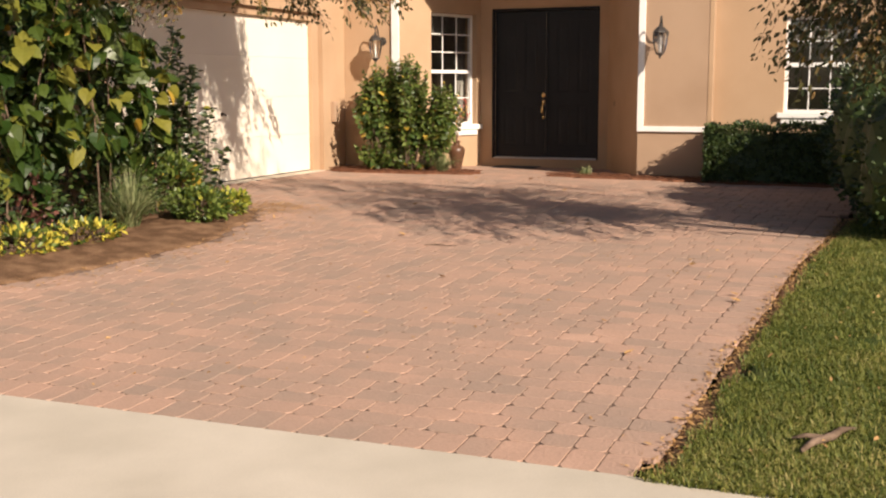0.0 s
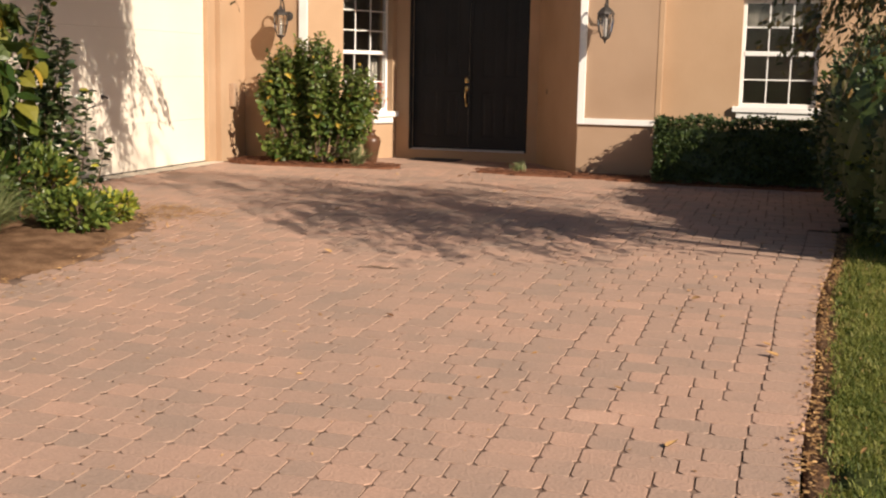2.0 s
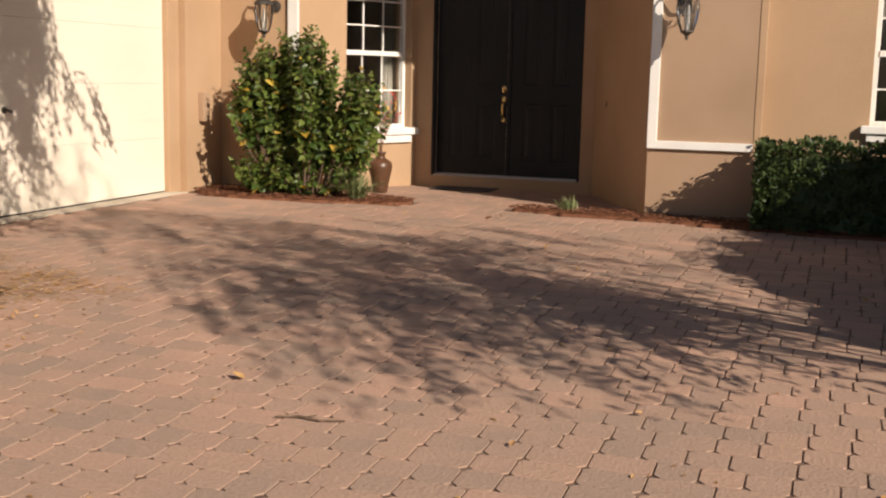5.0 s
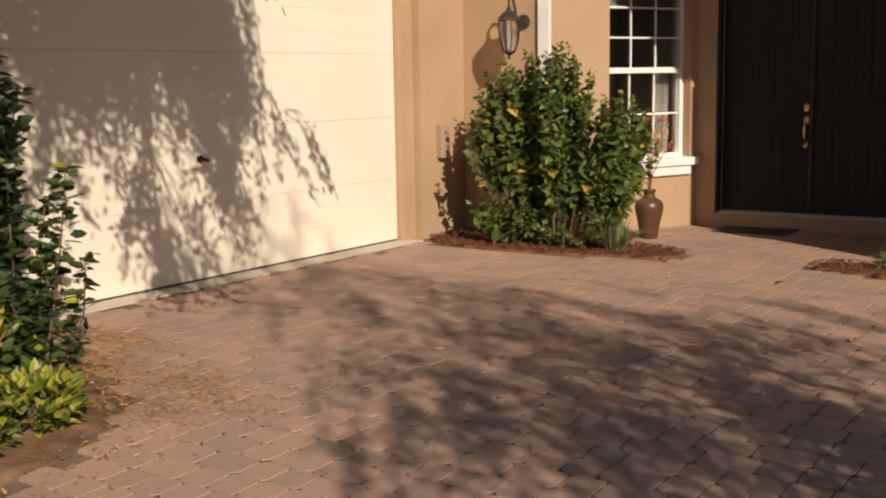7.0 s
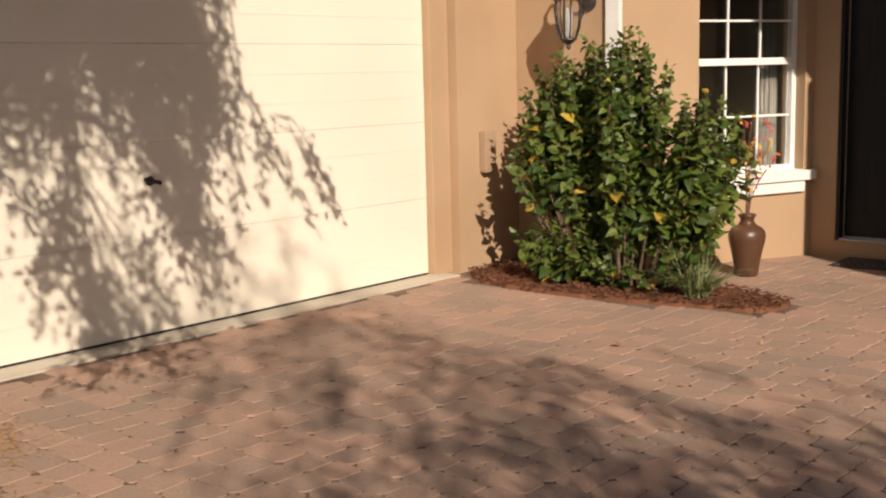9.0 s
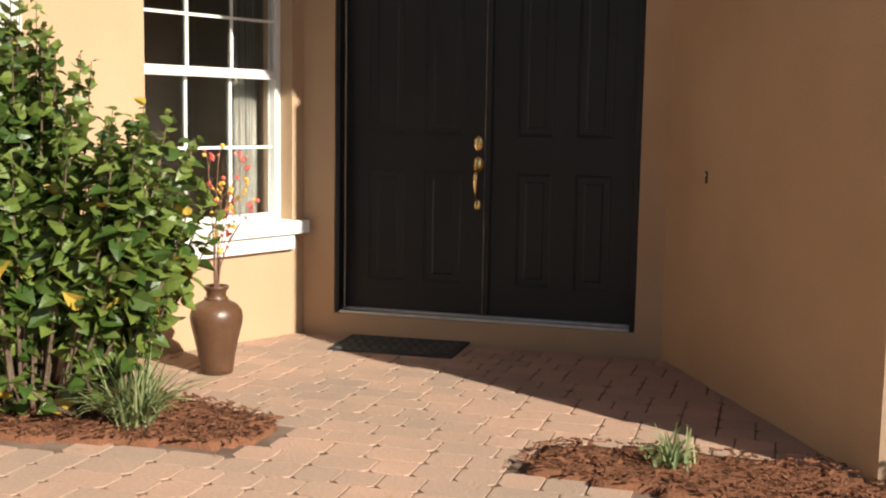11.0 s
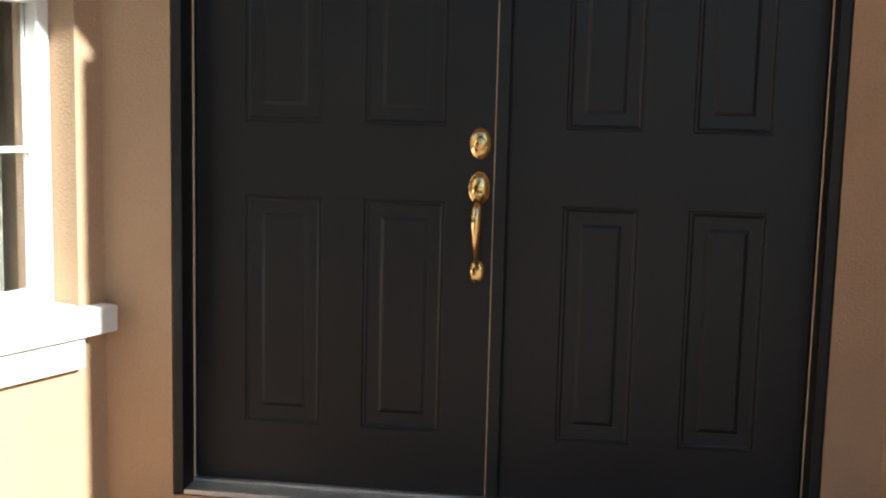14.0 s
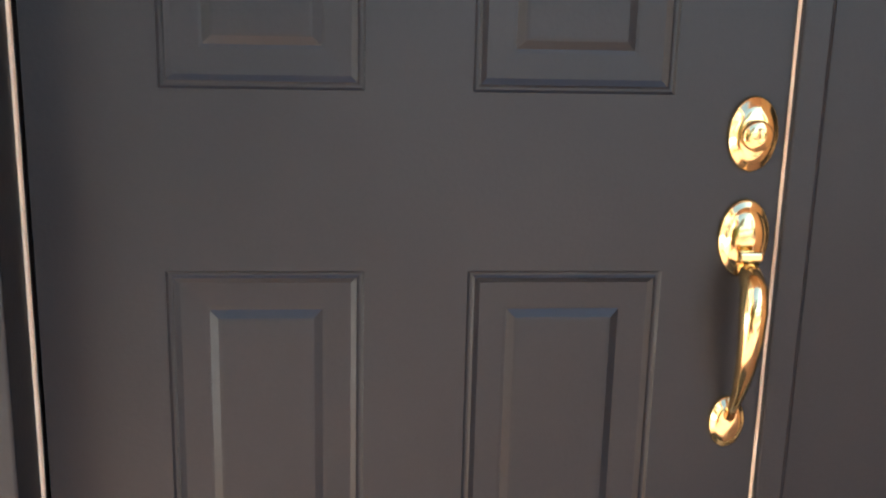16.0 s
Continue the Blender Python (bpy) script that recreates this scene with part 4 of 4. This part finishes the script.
# upright glossy shrub with stacked leaves before the garage door
rng = np.random.default_rng(41)
ups = thing("upright_shrub", -2.02, -7.58, 0.0, "upright dark glossy-leaved shrub before the garage", "shrub")
P, D = [], []
bm = bmesh.new()
for i in range(34):
    bx, by = -2.06 + rng.normal(0, .16), -7.60 + rng.normal(0, .16)
    h = (2.0, 1.95, 1.6, 1.55, 1.35)[i] if i < 5 else rng.choice((0.35, 0.5, 0.7, 0.9, 1.1)) * rng.uniform(0.85, 1.1)
    tx, ty = bx + rng.normal(0, .13), by + rng.normal(0, .13)
    if i < 5:                   # tall spires, two on each side
        tx, ty = -1.98 + 0.22 * (i > 1), -7.6 + 0.1 * (i % 2)
    mx, my = (bx + tx) / 2 + rng.normal(0, .07), (by + ty) / 2 + rng.normal(0, .07)
    tube(bm, [(bx, by, 0), (mx, my, h * .5), (tx, ty, h)], [0.008, 0.006, 0.003], 5)
    k = int(h * 92)
    for j in range(k):
        u = 0.05 + 0.95 * j / k
        a = j * 2.399 + rng.normal(0, .5)
        q = (1 - u) ** 2, 2 * u * (1 - u), u * u
        P.append((q[0] * bx + q[1] * mx + q[2] * tx + rng.normal(0, .02), q[0] * by + q[1] * my + q[2] * ty + rng.normal(0, .02), h * u))
        D.append((math.cos(a), math.sin(a), rng.uniform(-0.2, 0.6)))
leaf_part("foliage", ups, P, D, 0.095, M_SHRUB, ratio=0.62, flat=0.6, seed=4, mat2=M_LIME, share2=0.03)
loose(part("stem", bm, M_BARK, ups))
ups.location.z += gz(-7.58)


def limb_tree(name, x, y, label, limbs, trunk_top, r0, seed, clusters, leaf, mat, droop, per, reach=(0.35, 0.8), twig=0.009, spread=0.05):
    """Trunk, forking limbs, and a crown of drooping leafy twigs hung from the limbs. clusters: (cx, cy, cz, rx, ry, rz, count)."""
    rng = np.random.default_rng(seed)
    t = thing(name, x, y, 0.0, label, "tree")
    bm = bmesh.new()
    tt = Vector(trunk_top)
    tube(bm, [(x, y, gz(y) - 0.06), (x + .03, y, gz(y) + .25), Vector((x, y, 0)).lerp(tt, .5) + Vector((.06, -.05, 0)), tt], [r0 * 1.4, r0, r0 * .85, r0 * .7], 12)
    loose(part("trunk", bm, M_BARK, t, smooth=True))
    bm = bmesh.new()
    ends = []
    for lt in limbs:
        lt = Vector(lt)
        mid = tt.lerp(lt, .5) + Vector((rng.uniform(-.15, .15), rng.uniform(-.15, .15), .25))
        tube(bm, [tt, tt.lerp(mid, .5) + Vector((0, 0, .08)), mid, mid.lerp(lt, .6), lt], [r0 * .34, r0 * .28, r0 * .2, r0 * .14, r0 * .07], 8)
        ends += [mid, mid.lerp(lt, .5), lt]
    P, D = [], []
    for cx, cy, cz, rx, ry, rz, cnt in clusters:
        for i in range(cnt):
            v = rng.normal(0, 0.55, 3)
            c = Vector((cx + v[0] * rx, cy + v[1] * ry, cz + v[2] * rz))
            near = min(ends, key=lambda e: (e - c).length)
            out = (c - near)
            out.z = 0
            out = out.normalized() if out.length > 0.05 else Vector((1, 0, 0))
            l = rng.uniform(*reach)
            tip = c + out * l * .5 + Vector((0, 0, -droop * l))
            tube(bm, [near.lerp(c, 0.0 if rng.random() < .35 else .6), near.lerp(c, .8) + Vector((0, 0, .05)), c, tip], [twig, twig * 0.8, twig * 0.5, 0.002], 4)
            for j in range(per):
                u = j / per
                q = c.lerp(tip, u)
                P.append((q.x + rng.normal(0, spread), q.y + rng.normal(0, spread), q.z + rng.normal(0, spread)))
                D.append((out.x * .5 + rng.normal(0, .5), out.y * .5 + rng.normal(0, .5), -droop * .8 + rng.normal(0, .35)))
    loose(part("limb", bm, M_BARK, t, smooth=True))
    leaf_part("crown", t, P, D, leaf, mat, ratio=0.5, flat=0.4, seed=seed)
    return t


# lawn tree whose shade falls across the drive
SHADE = [(-2.2, -4.9, 16), (-1.3, -5.0, 19), (-1.2, -5.8, 8), (-0.3, -5.0, 17), (-0.2, -5.9, 14), (0.1, -6.6, 7), (0.7, -5.4, 26), (0.9, -6.3, 27), (0.85, -7.0, 20), (1.6, -7.5, 15), (2.3, -7.55, 18), (1.7, -7.2, 36), (1.8, -6.1, 33), (1.4, -5.6, 20), (2.6, -6.5, 22), (2.4, -7.2, 32), (3.1, -7.2, 24), (2.3, -5.2, 5), (3.2, -6.7, 10), (1.65, -7.95, 18), (2.6, -7.95, 18), (-2.5, -4.5, 8), (3.7, -7.05, 18)]
crown = []
for k, (xs, ys, cnt) in enumerate(SHADE):
    reach = (6.5 + 0.35 * math.sin(k * 2.1) - xs) / 1.5
    crown.append((xs + 1.5 * reach, ys - reach, 1.03 * reach + 0.62, 0.42, 0.42, 0.40, cnt - 2))
limb_tree("tree", 7.7, -8.75, "broad tree on the lawn with drooping brownish leaves",
          [(c[0], c[1], c[2] + 0.1) for c in crown] + [(8.2, -9.6, 4.6), (8.1, -8.4, 4.2), (5.4, -8.4, 2.4)],
          (7.6, -8.7, 0.6), 0.06, 51,
          crown + [(8.1, -9.2, 4.8, .7, .8, .6, 30), (4.98, -8.3, 2.25, .22, .25, .10, 16), (5.28, -8.4, 2.15, .25, .30, .12, 28), (5.6, -8.5, 2.08, .25, .30, .15, 40)],
          0.066, M_TREE, 0.9, 30, (0.4, 0.95), 0.005)
# bed tree whose branches hang over the drive before the garage
limb_tree("tree", -2.4, -9.3, "tree in the bed with branches hanging over the drive",
          [(-0.9, -8.4, 3.6), (-0.5, -7.2, 3.4), (-0.9, -6.7, 3.7), (-1.6, -8.4, 3.9), (-1.4, -9.6, 3.6), (0.0, -7.6, 3.1), (-2.6, -9.0, 4.4), (-0.3, -6.2, 3.3)],
          (-2.2, -9.1, 2.2), 0.10, 52,
          [(-0.3, -8.4, 3.92, .45, .40, .45, 80), (-0.3, -8.95, 3.75, .40, .35, .40, 75), (-0.3, -7.8, 3.88, .45, .45, .45, 115), (-0.3, -7.2, 3.95, .45, .45, .45, 115), (-0.3, -6.8, 4.15, .40, .35, .35, 80), (-0.3, -7.7, 4.40, .50, .90, .40, 90),
           (-0.45, -8.3, 2.70, .30, .30, .10, 10), (-0.3, -7.5, 2.72, .30, .30, .10, 15), (-0.28, -6.75, 2.95, .25, .30, .18, 34), (-0.28, -6.25, 3.20, .20, .20, .20, 12), (-0.28, -5.80, 2.95, .08, .15, .08, 4), (0.35, -7.7, 2.66, .28, .25, .08, 36),
           # clusters at y -10.2 and -11.5 are unseen, added to shade the vine
           (-1.7, -8.6, 4.0, .7, .8, .5, 45), (-1.4, -9.7, 3.3, .6, .7, .6, 60), (-2.0, -9.4, 2.8, .6, .6, .4, 60), (-0.5, -10.2, 3.2, .6, .6, .35, 20), (-0.8, -11.5, 3.05, .5, .5, .25, 60), (-1.4, -8.7, 2.75, .35, .35, .25, 30)],
          0.062, M_TREE, 0.9, 36, (0.35, 0.85), 0.006, 0.03)

# big-leaved vine mass on the bed tree
rng = np.random.default_rng(61)
vine = thing("vine", -1.9, -9.4, 0.0, "climbing vine with large heart-shaped yellow-green leaves", "vine")
VB = [(-1.75, -9.3, 1.45, 0.48, 0.65, 0.80), (-2.05, -10.1, 1.45, 0.6, 0.7, 1.05), (-1.75, -8.7, 1.35, 0.42, 0.5, 0.72), (-2.3, -9.2, 1.8, 0.7, 0.8, 1.0), (-2.0, -10.5, 1.1, 0.4, 0.45, 0.65), (-2.6, -10.9, 1.5, 0.8, 0.8, 1.1)]
P, D = shell_points(rng, 1150, VB, 0.6)
leaf_part("large_leaves", vine, P, D * 0.5 + np.array((0.3, -0.3, -0.8)), 0.185, M_VINE, outline=LEAF_HEART, ratio=0.95, fold=0.18, droop=0.25, flat=0.3, seed=5, mat2=M_LEAFY, share2=0.035)
VB2 = VB + [(b[0] - 0.05, b[1], 0.45, b[3] * 0.9, b[4] * 0.9, 0.5) for b in VB]
P, D = shell_points(rng, 5200, VB2, 0.3)
leaf_part("small_leaves", vine, P, D, 0.08, M_HEDGE, ratio=0.6, seed=6)
bm = bmesh.new()
for i in range(18):
    b = VB[rng.integers(len(VB))]
    x, y = b[0] + rng.uniform(-.5, .5) * b[3], b[1] + rng.uniform(-.5, .5) * b[4]
    tube(bm, [(x, y, 0), (x + rng.normal(0, .1), y + rng.normal(0, .1), b[2] * .8), (x + rng.normal(0, .2), y + rng.normal(0, .2), b[2] + b[5] * .8)], [0.01, 0.008, 0.004], 5)
loose(part("stem", bm, M_BARK, vine, "thin twisting stems"))
vine.location.z += gz(-9.4)

# ---- lawn ----
trench = sheet("lawn_edge", [(lawn_x(-13.66) - 0.02, -13.79), *((lawn_x(-13.66 + 0.57 * k) - 0.02, -13.66 + 0.57 * k) for k in range(14)), *((lawn_x(-13.66 + 0.57 * k) + 0.2, -13.66 + 0.57 * k) for k in range(13, -1, -1)), (lawn_x(-13.66) + 0.4, -13.79)], 0.045, lambda x, y: gz(y) - (0.035 if y < -13.69 else 0.022) + 0.012 * noise.noise((x * 20, y * 20, 0)), M_SOIL)
tagged(trench, "dark brown soil edge between pavers and lawn", "soil edge", kind="structure")
lawn = sheet("lawn", [(lawn_x(-13.66) + 0.09, -13.78), *((lawn_x(-13.66 + 0.57 * k) + 0.09, -13.66 + 0.57 * k) for k in range(14)), (5.4, -3.1), (9.0, -3.1), (9.0, -13.78)], 0.12, lambda x, y: gz(y) - (0.035 if y < -13.69 else -0.002) + 0.012 * noise.noise((x * 3, y * 3, 0)), M_TURF)
tagged(lawn, "green mown lawn beside the paved drive", "lawn", kind="structure")
rng = np.random.default_rng(71)
n = 76000
Y = -13.73 + rng.beta(0.9, 1.25, n) * 7.07
X = np.array([lawn_x(v) + 0.035 * noise.noise((v * 3.1, 4, 0)) + 0.02 * noise.noise((v * 11, 8, 0)) for v in Y]) + 0.115 - 0.12 * np.clip((-13.5 - Y) / 0.2, 0, 1) + rng.normal(0, 0.022, n) + rng.beta(1.0, 1.6, n) * 1.45
thin = np.array([noise.noise((x * 2.2, y * 2.2, 7)) for x, y in zip(X[::1], Y[::1])])
keep = rng.random(n) < 0.75 + thin
X, Y = X[keep], Y[keep]
n = len(X)
ang, hgt, lean = rng.uniform(0, 6.283, n), rng.uniform(0.022, 0.055, n), rng.uniform(0.3, 1.3, n)
dx, dy, w = np.cos(ang), np.sin(ang), rng.uniform(0.0022, 0.0042, n)
Z = np.array([gz(v) for v in Y])
v0 = np.stack((X - dy * w, Y + dx * w, Z), 1)
v1 = np.stack((X + dy * w, Y - dx * w, Z), 1)
v2 = np.stack((X + dx * lean * hgt * .4 + dy * w * .8, Y + dy * lean * hgt * .4 - dx * w * .8, Z + hgt * .6), 1)
v3 = np.stack((X + dx * lean * hgt * .4 - dy * w * .8, Y + dy * lean * hgt * .4 + dx * w * .8, Z + hgt * .6), 1)
v4 = np.stack((X + dx * lean * hgt * 1.1, Y + dy * lean * hgt * 1.1, Z + hgt * (1 - .3 * lean)), 1)
V = np.stack((v0, v1, v2, v3, v4), 1).reshape(-1, 3)
F = []
for j in range(n):
    b = 5 * j
    F.append((b, b + 1, b + 2, b + 3))
    F.append((b + 3, b + 2, b + 4))
me = bpy.data.meshes.new("grass")
me.from_pydata(V.tolist(), [], F)
me.materials.append(M_GRASS)
tagged(new("grass", me), "short green grass blades with some dry ones", "grass", kind="stuff")

# ---- loose leaves on the drive ----
rng = np.random.default_rng(81)


def fallen_leaf(x, y, size, mat, label):
    t = new("fallen_leaf", leaf_mesh("fallen_leaf", [(0, 0, 0)], [(1, 0.2, 0.12)], size, mat, outline=LEAF_HEART, ratio=0.7, fold=0.5, droop=-0.25, flat=1.0, seed=int(x * 100 + 5000)))
    t.matrix_world = pose(x, y, gz(y) + 0.012, 0, 0, rng.uniform(0, 360))
    return tagged(t, label, "leaf", "fallen leaves")


for x, y, s in ((1.30, -8.62, .06), (1.74, -4.74, .06), (4.1, -9.26, .06), (3.12, -8.46, .045), (4.64, -10.40, .06), (2.38, -10.25, .045), (4.6, -10.2, .05), (4.2, -11.9, .06), (4.04, -5.92, .05), (2.8, -7.58, .04), (0.8, -3.22, .07), (0.86, -2.97, .045), (-0.58, -3.81, .045), (0.6, -6.8, .045), (2.2, -5.6, .045), (0.1, -4.3, .05), (1.2, -3.6, .05), (-0.6, -4.4, .045), (3.9, -11.2, .04), (2.7, -9.0, .04)):
    fallen_leaf(x, y, s, M_DRY, "dry tan fallen leaf lying on the pavers")
bm = bmesh.new()
tube(bm, [(0, 0, 0.006), (0.10, 0.012, 0.012), (0.2, -0.01, 0.008), (0.30, 0.015, 0.006)], [0.004, 0.006, 0.005, 0.003], 6)
tube(bm, [(0.12, 0.01, 0.010), (0.17, 0.05, 0.012)], [0.003, 0.002], 5)
stick = part("fallen_stick", bm, M_BARK)
stick.matrix_world = pose(1.68, -9.02, gz(-9.02) + 0.003, 0, 0, 8)
tagged(stick, "short dark stick lying on the pavers", "stick")
bm = bmesh.new()
tube(bm, [(-0.26, 0, 0.03), (-0.12, 0.02, 0.045), (0.03, 0.0, 0.05), (0.16, 0.03, 0.05), (0.29, 0.02, 0.035)], [0.012, 0.021, 0.024, 0.020, 0.011], 8)
tube(bm, [(-0.02, 0.0, 0.05), (-0.09, 0.08, 0.06), (-0.15, 0.13, 0.045)], [0.016, 0.014, 0.007], 7)
for v in bm.verts:
    v.co *= 0.85
branch = part("fallen_branch", bm, M_BARK, smooth=True)
branch.matrix_world = pose(5.40, -13.04, gz(-13.04), 0, 0, 62)
tagged(branch, "short grey-brown broken branch lying on the lawn", "branch")
# brown litter along the lawn edge and the bed
n = 2600
ly = np.concatenate((rng.uniform(-13.65, -6.6, 1800), rng.uniform(-11.6, -7.0, 800)))
lx = np.concatenate((np.array([lawn_x(v) for v in ly[:1800]]) + rng.normal(0.045, 0.05, 1800), rng.normal(0, 0.25, 800)))
edge = np.interp(ly[1800:], [-11.6, -10.7, -10.0, -9.4, -8.8, -8.1, -7.75, -7.42, -7.12, -6.95], [-0.85, -0.55, -0.40, -0.30, -0.46, -0.60, -0.78, -1.2, -1.83, -2.3])
lx[1800:] += edge
P = np.stack((lx, ly, np.array([gz(v) for v in ly]) + 0.008), 1)
D = np.stack((rng.normal(0, 1, n), rng.normal(0, 1, n), rng.uniform(0, .25, n)), 1)
m2 = 90
P = np.vstack((P, np.stack((rng.uniform(4.85, 5.7, m2), rng.uniform(-13.5, -7.5, m2), np.zeros(m2)), 1)))
P[-m2:, 2] = [gz(v) + 0.045 for v in P[-m2:, 1]]
D = np.vstack((D, rng.normal(0, 1, (m2, 3)) * (1, 1, 0.2)))
n3 = 420                        # specks blown over the drive
sx, sy = rng.uniform(-1.0, 4.8, n3), rng.uniform(-13.4, -2.6, n3)
P = np.vstack((P, np.stack((sx, sy, np.array([gz(v) for v in sy]) + 0.006), 1)))
D = np.vstack((D, rng.normal(0, 1, (n3, 3)) * (1, 1, 0.1)))
lit = new("leaf_litter", leaf_mesh("leaf_litter", P, D, rng.uniform(0.012, 0.04, len(P)), M_DRY, ratio=0.5, flat=0.9, seed=8))
tagged(lit, "small dry leaf litter along the lawn and bed edges", "litter", kind="stuff")

n = 3000
spots = np.array(((-2.6, -6.85), (-2.05, -6.8), (-1.75, -7.2), (-1.5, -7.5), (-1.0, -7.2), (-0.85, -7.6), (-0.55, -7.35)))
pick = rng.choice(7, n, p=(0.1, 0.2, 0.22, 0.18, 0.14, 0.1, 0.06))
cx = spots[pick, 0] + rng.normal(0, 0.24, n)
cy = spots[pick, 1] + rng.normal(0, 0.12, n)
P = np.stack((cx, cy, np.array([gz(v) for v in cy]) + 0.006), 1)
D = np.stack((rng.normal(0.8, 0.6, n), rng.normal(0.2, 0.5, n), rng.uniform(0, .1, n)), 1)
lit2 = new("dry_straw", leaf_mesh("dry_straw", P, D, 0.05, M_DRY, ratio=0.14, flat=0.95, seed=9))
tagged(lit2, "thin drifts of dry brown straw on the pavers", "litter", kind="stuff")

# ---- paved drive ----
DRIVE = [(-9, -13.68), *((lawn_x(-13.68 + 0.57 * k) + 0.01, -13.68 + 0.57 * k) for k in range(14)), (5.5, -3.0), (5.5, -2.1), (2.2, -2.1), (1.1, 0.05), (-1.2, 0.05), (-2.0, -1.7), (-3.0, -1.7), (-3.0, -7.0), (-9, -12.2)]
drive = sheet("driveway", DRIVE, 0.2, lambda x, y: gz(y) - 0.0062 + 0.0016 * noise.noise((x * 3, y * 3, 1)), M_JOINT)
tagged(drive, "pinkish clay paver driveway with dark sandy joints", "driveway", kind="structure")
WIDTHS = (0.163, 0.164, 0.245)
ROW = 0.161


def paver_bm(w, d, seed):
    """One tumbled paver, top at z 0, with rounded uneven corners."""
    rng = random.Random(seed)
    hx, hy, r = w / 2 - 0.0045, d / 2 - 0.0019, 0.018
    bm = bmesh.new()
    ring0, ring1 = [], []
    for sx, sy in ((1, 1), (-1, 1), (-1, -1), (1, -1)):
        j = rng.uniform(0.6, 1.5)
        pts = ((hx, hy - r * j), (hx - r * j, hy)) if sx * sy > 0 else ((hx - r * j, hy), (hx, hy - r * j))
        for px, py in pts:
            ring0.append((sx * px, sy * py))
    lo = [bm.verts.new((x, y, -0.03)) for x, y in ring0]
    mid = [bm.verts.new((x, y, -0.0009)) for x, y in ring0]
    top = [bm.verts.new((x * (1 - 0.0009 / hx), y * (1 - 0.0004 / hy), rng.uniform(-0.0006, 0.0002))) for x, y in ring0]
    for a, b in ((lo, mid), (mid, top)):
        for k in range(8):
            bm.faces.new((a[k], a[(k + 1) % 8], b[(k + 1) % 8], b[k]))
    bm.faces.new(top)
    return bm


PAVER_ME = {}
for w in WIDTHS:
    PAVER_ME[w] = [mesh_from("paver", paver_bm(w, ROW, k + int(w * 1000)), M_PAVER) for k in range(4)]
SOLDIER = [mesh_from("paver", paver_bm(0.165, 0.235, 90 + k), M_PAVER) for k in range(3)]
for ml in (*PAVER_ME.values(), SOLDIER):
    for me in ml:
        me.polygons.foreach_set("use_smooth", [False] * len(me.polygons))
rng = random.Random(7)
cells = []          # (x, y, angle, mesh)
y = -13.68 + 0.12
x = -6.0
while x < LAWN_X - 0.06:
    cells.append((x, y, 0.0, SOLDIER[rng.randrange(3)]))
    x += 0.165
y = -13.68 + 0.235 + 0.165 / 2
while y < -6.5:
    cells.append((lawn_x(y) - 0.115, y, 90.0, SOLDIER[rng.randrange(3)]))
    y += 0.165
y = -13.68 + 0.24 + ROW / 2
while y < 0.0:
    xe = lawn_x(y) - 0.235 if y < -6.4 else 5.4
    x = xe
    while x > -6.0:
        w = rng.choice(WIDTHS)
        cx = x - w / 2
        x -= w
        if not inside((cx, y), DRIVE) or inside((cx, y), BED) or inside((cx, y), MULCH_A) or inside((cx, y), MULCH_B) or cx < -2.72 and y > -7.6:
            continue
        cells.append((cx, y, 0.0, PAVER_ME[w][rng.randrange(4)]))
    y += ROW
cells = [c for c in cells if inside((c[0], c[1]), DRIVE) and not inside((c[0], c[1]), BED)]


def paver_pose(cx, cy, a):
    """A paver bedded on the drive's fall, a little out of true."""
    fall = math.degrees(math.atan2(gz(cy + 0.05) - gz(cy - 0.05), 0.1))
    return pose(cx, cy, gz(cy) + rng.uniform(-0.0009, 0.0009), fall) @ pose(0, 0, 0, rng.uniform(-.35, .35), rng.uniform(-.4, .4), a + rng.uniform(-1.2, 1.2))


near, rest = [], []
for c in cells:
    (near if 1.2 < c[0] < 3.4 and -9.9 < c[1] < -7.0 else rest).append(c)
rest += near[300:]
for cx, cy, a, me in near[:300]:
    o = new("paver", me)
    o.parent = drive
    o.matrix_world = paver_pose(cx, cy, a)
V, F = [], []
for cx, cy, a, me in rest:
    m = paver_pose(cx, cy, a)
    b = len(V)
    V += [tuple(m @ v.co) for v in me.vertices]
    F += [[b + i for i in p.vertices] for p in me.polygons]
me = bpy.data.meshes.new("pavers")
me.from_pydata(V, [], F)
me.materials.append(M_PAVER)
pv = new("pavers", me)
pv.parent = drive
tagged(pv, "pinkish grey tumbled clay pavers", kind="stuff")
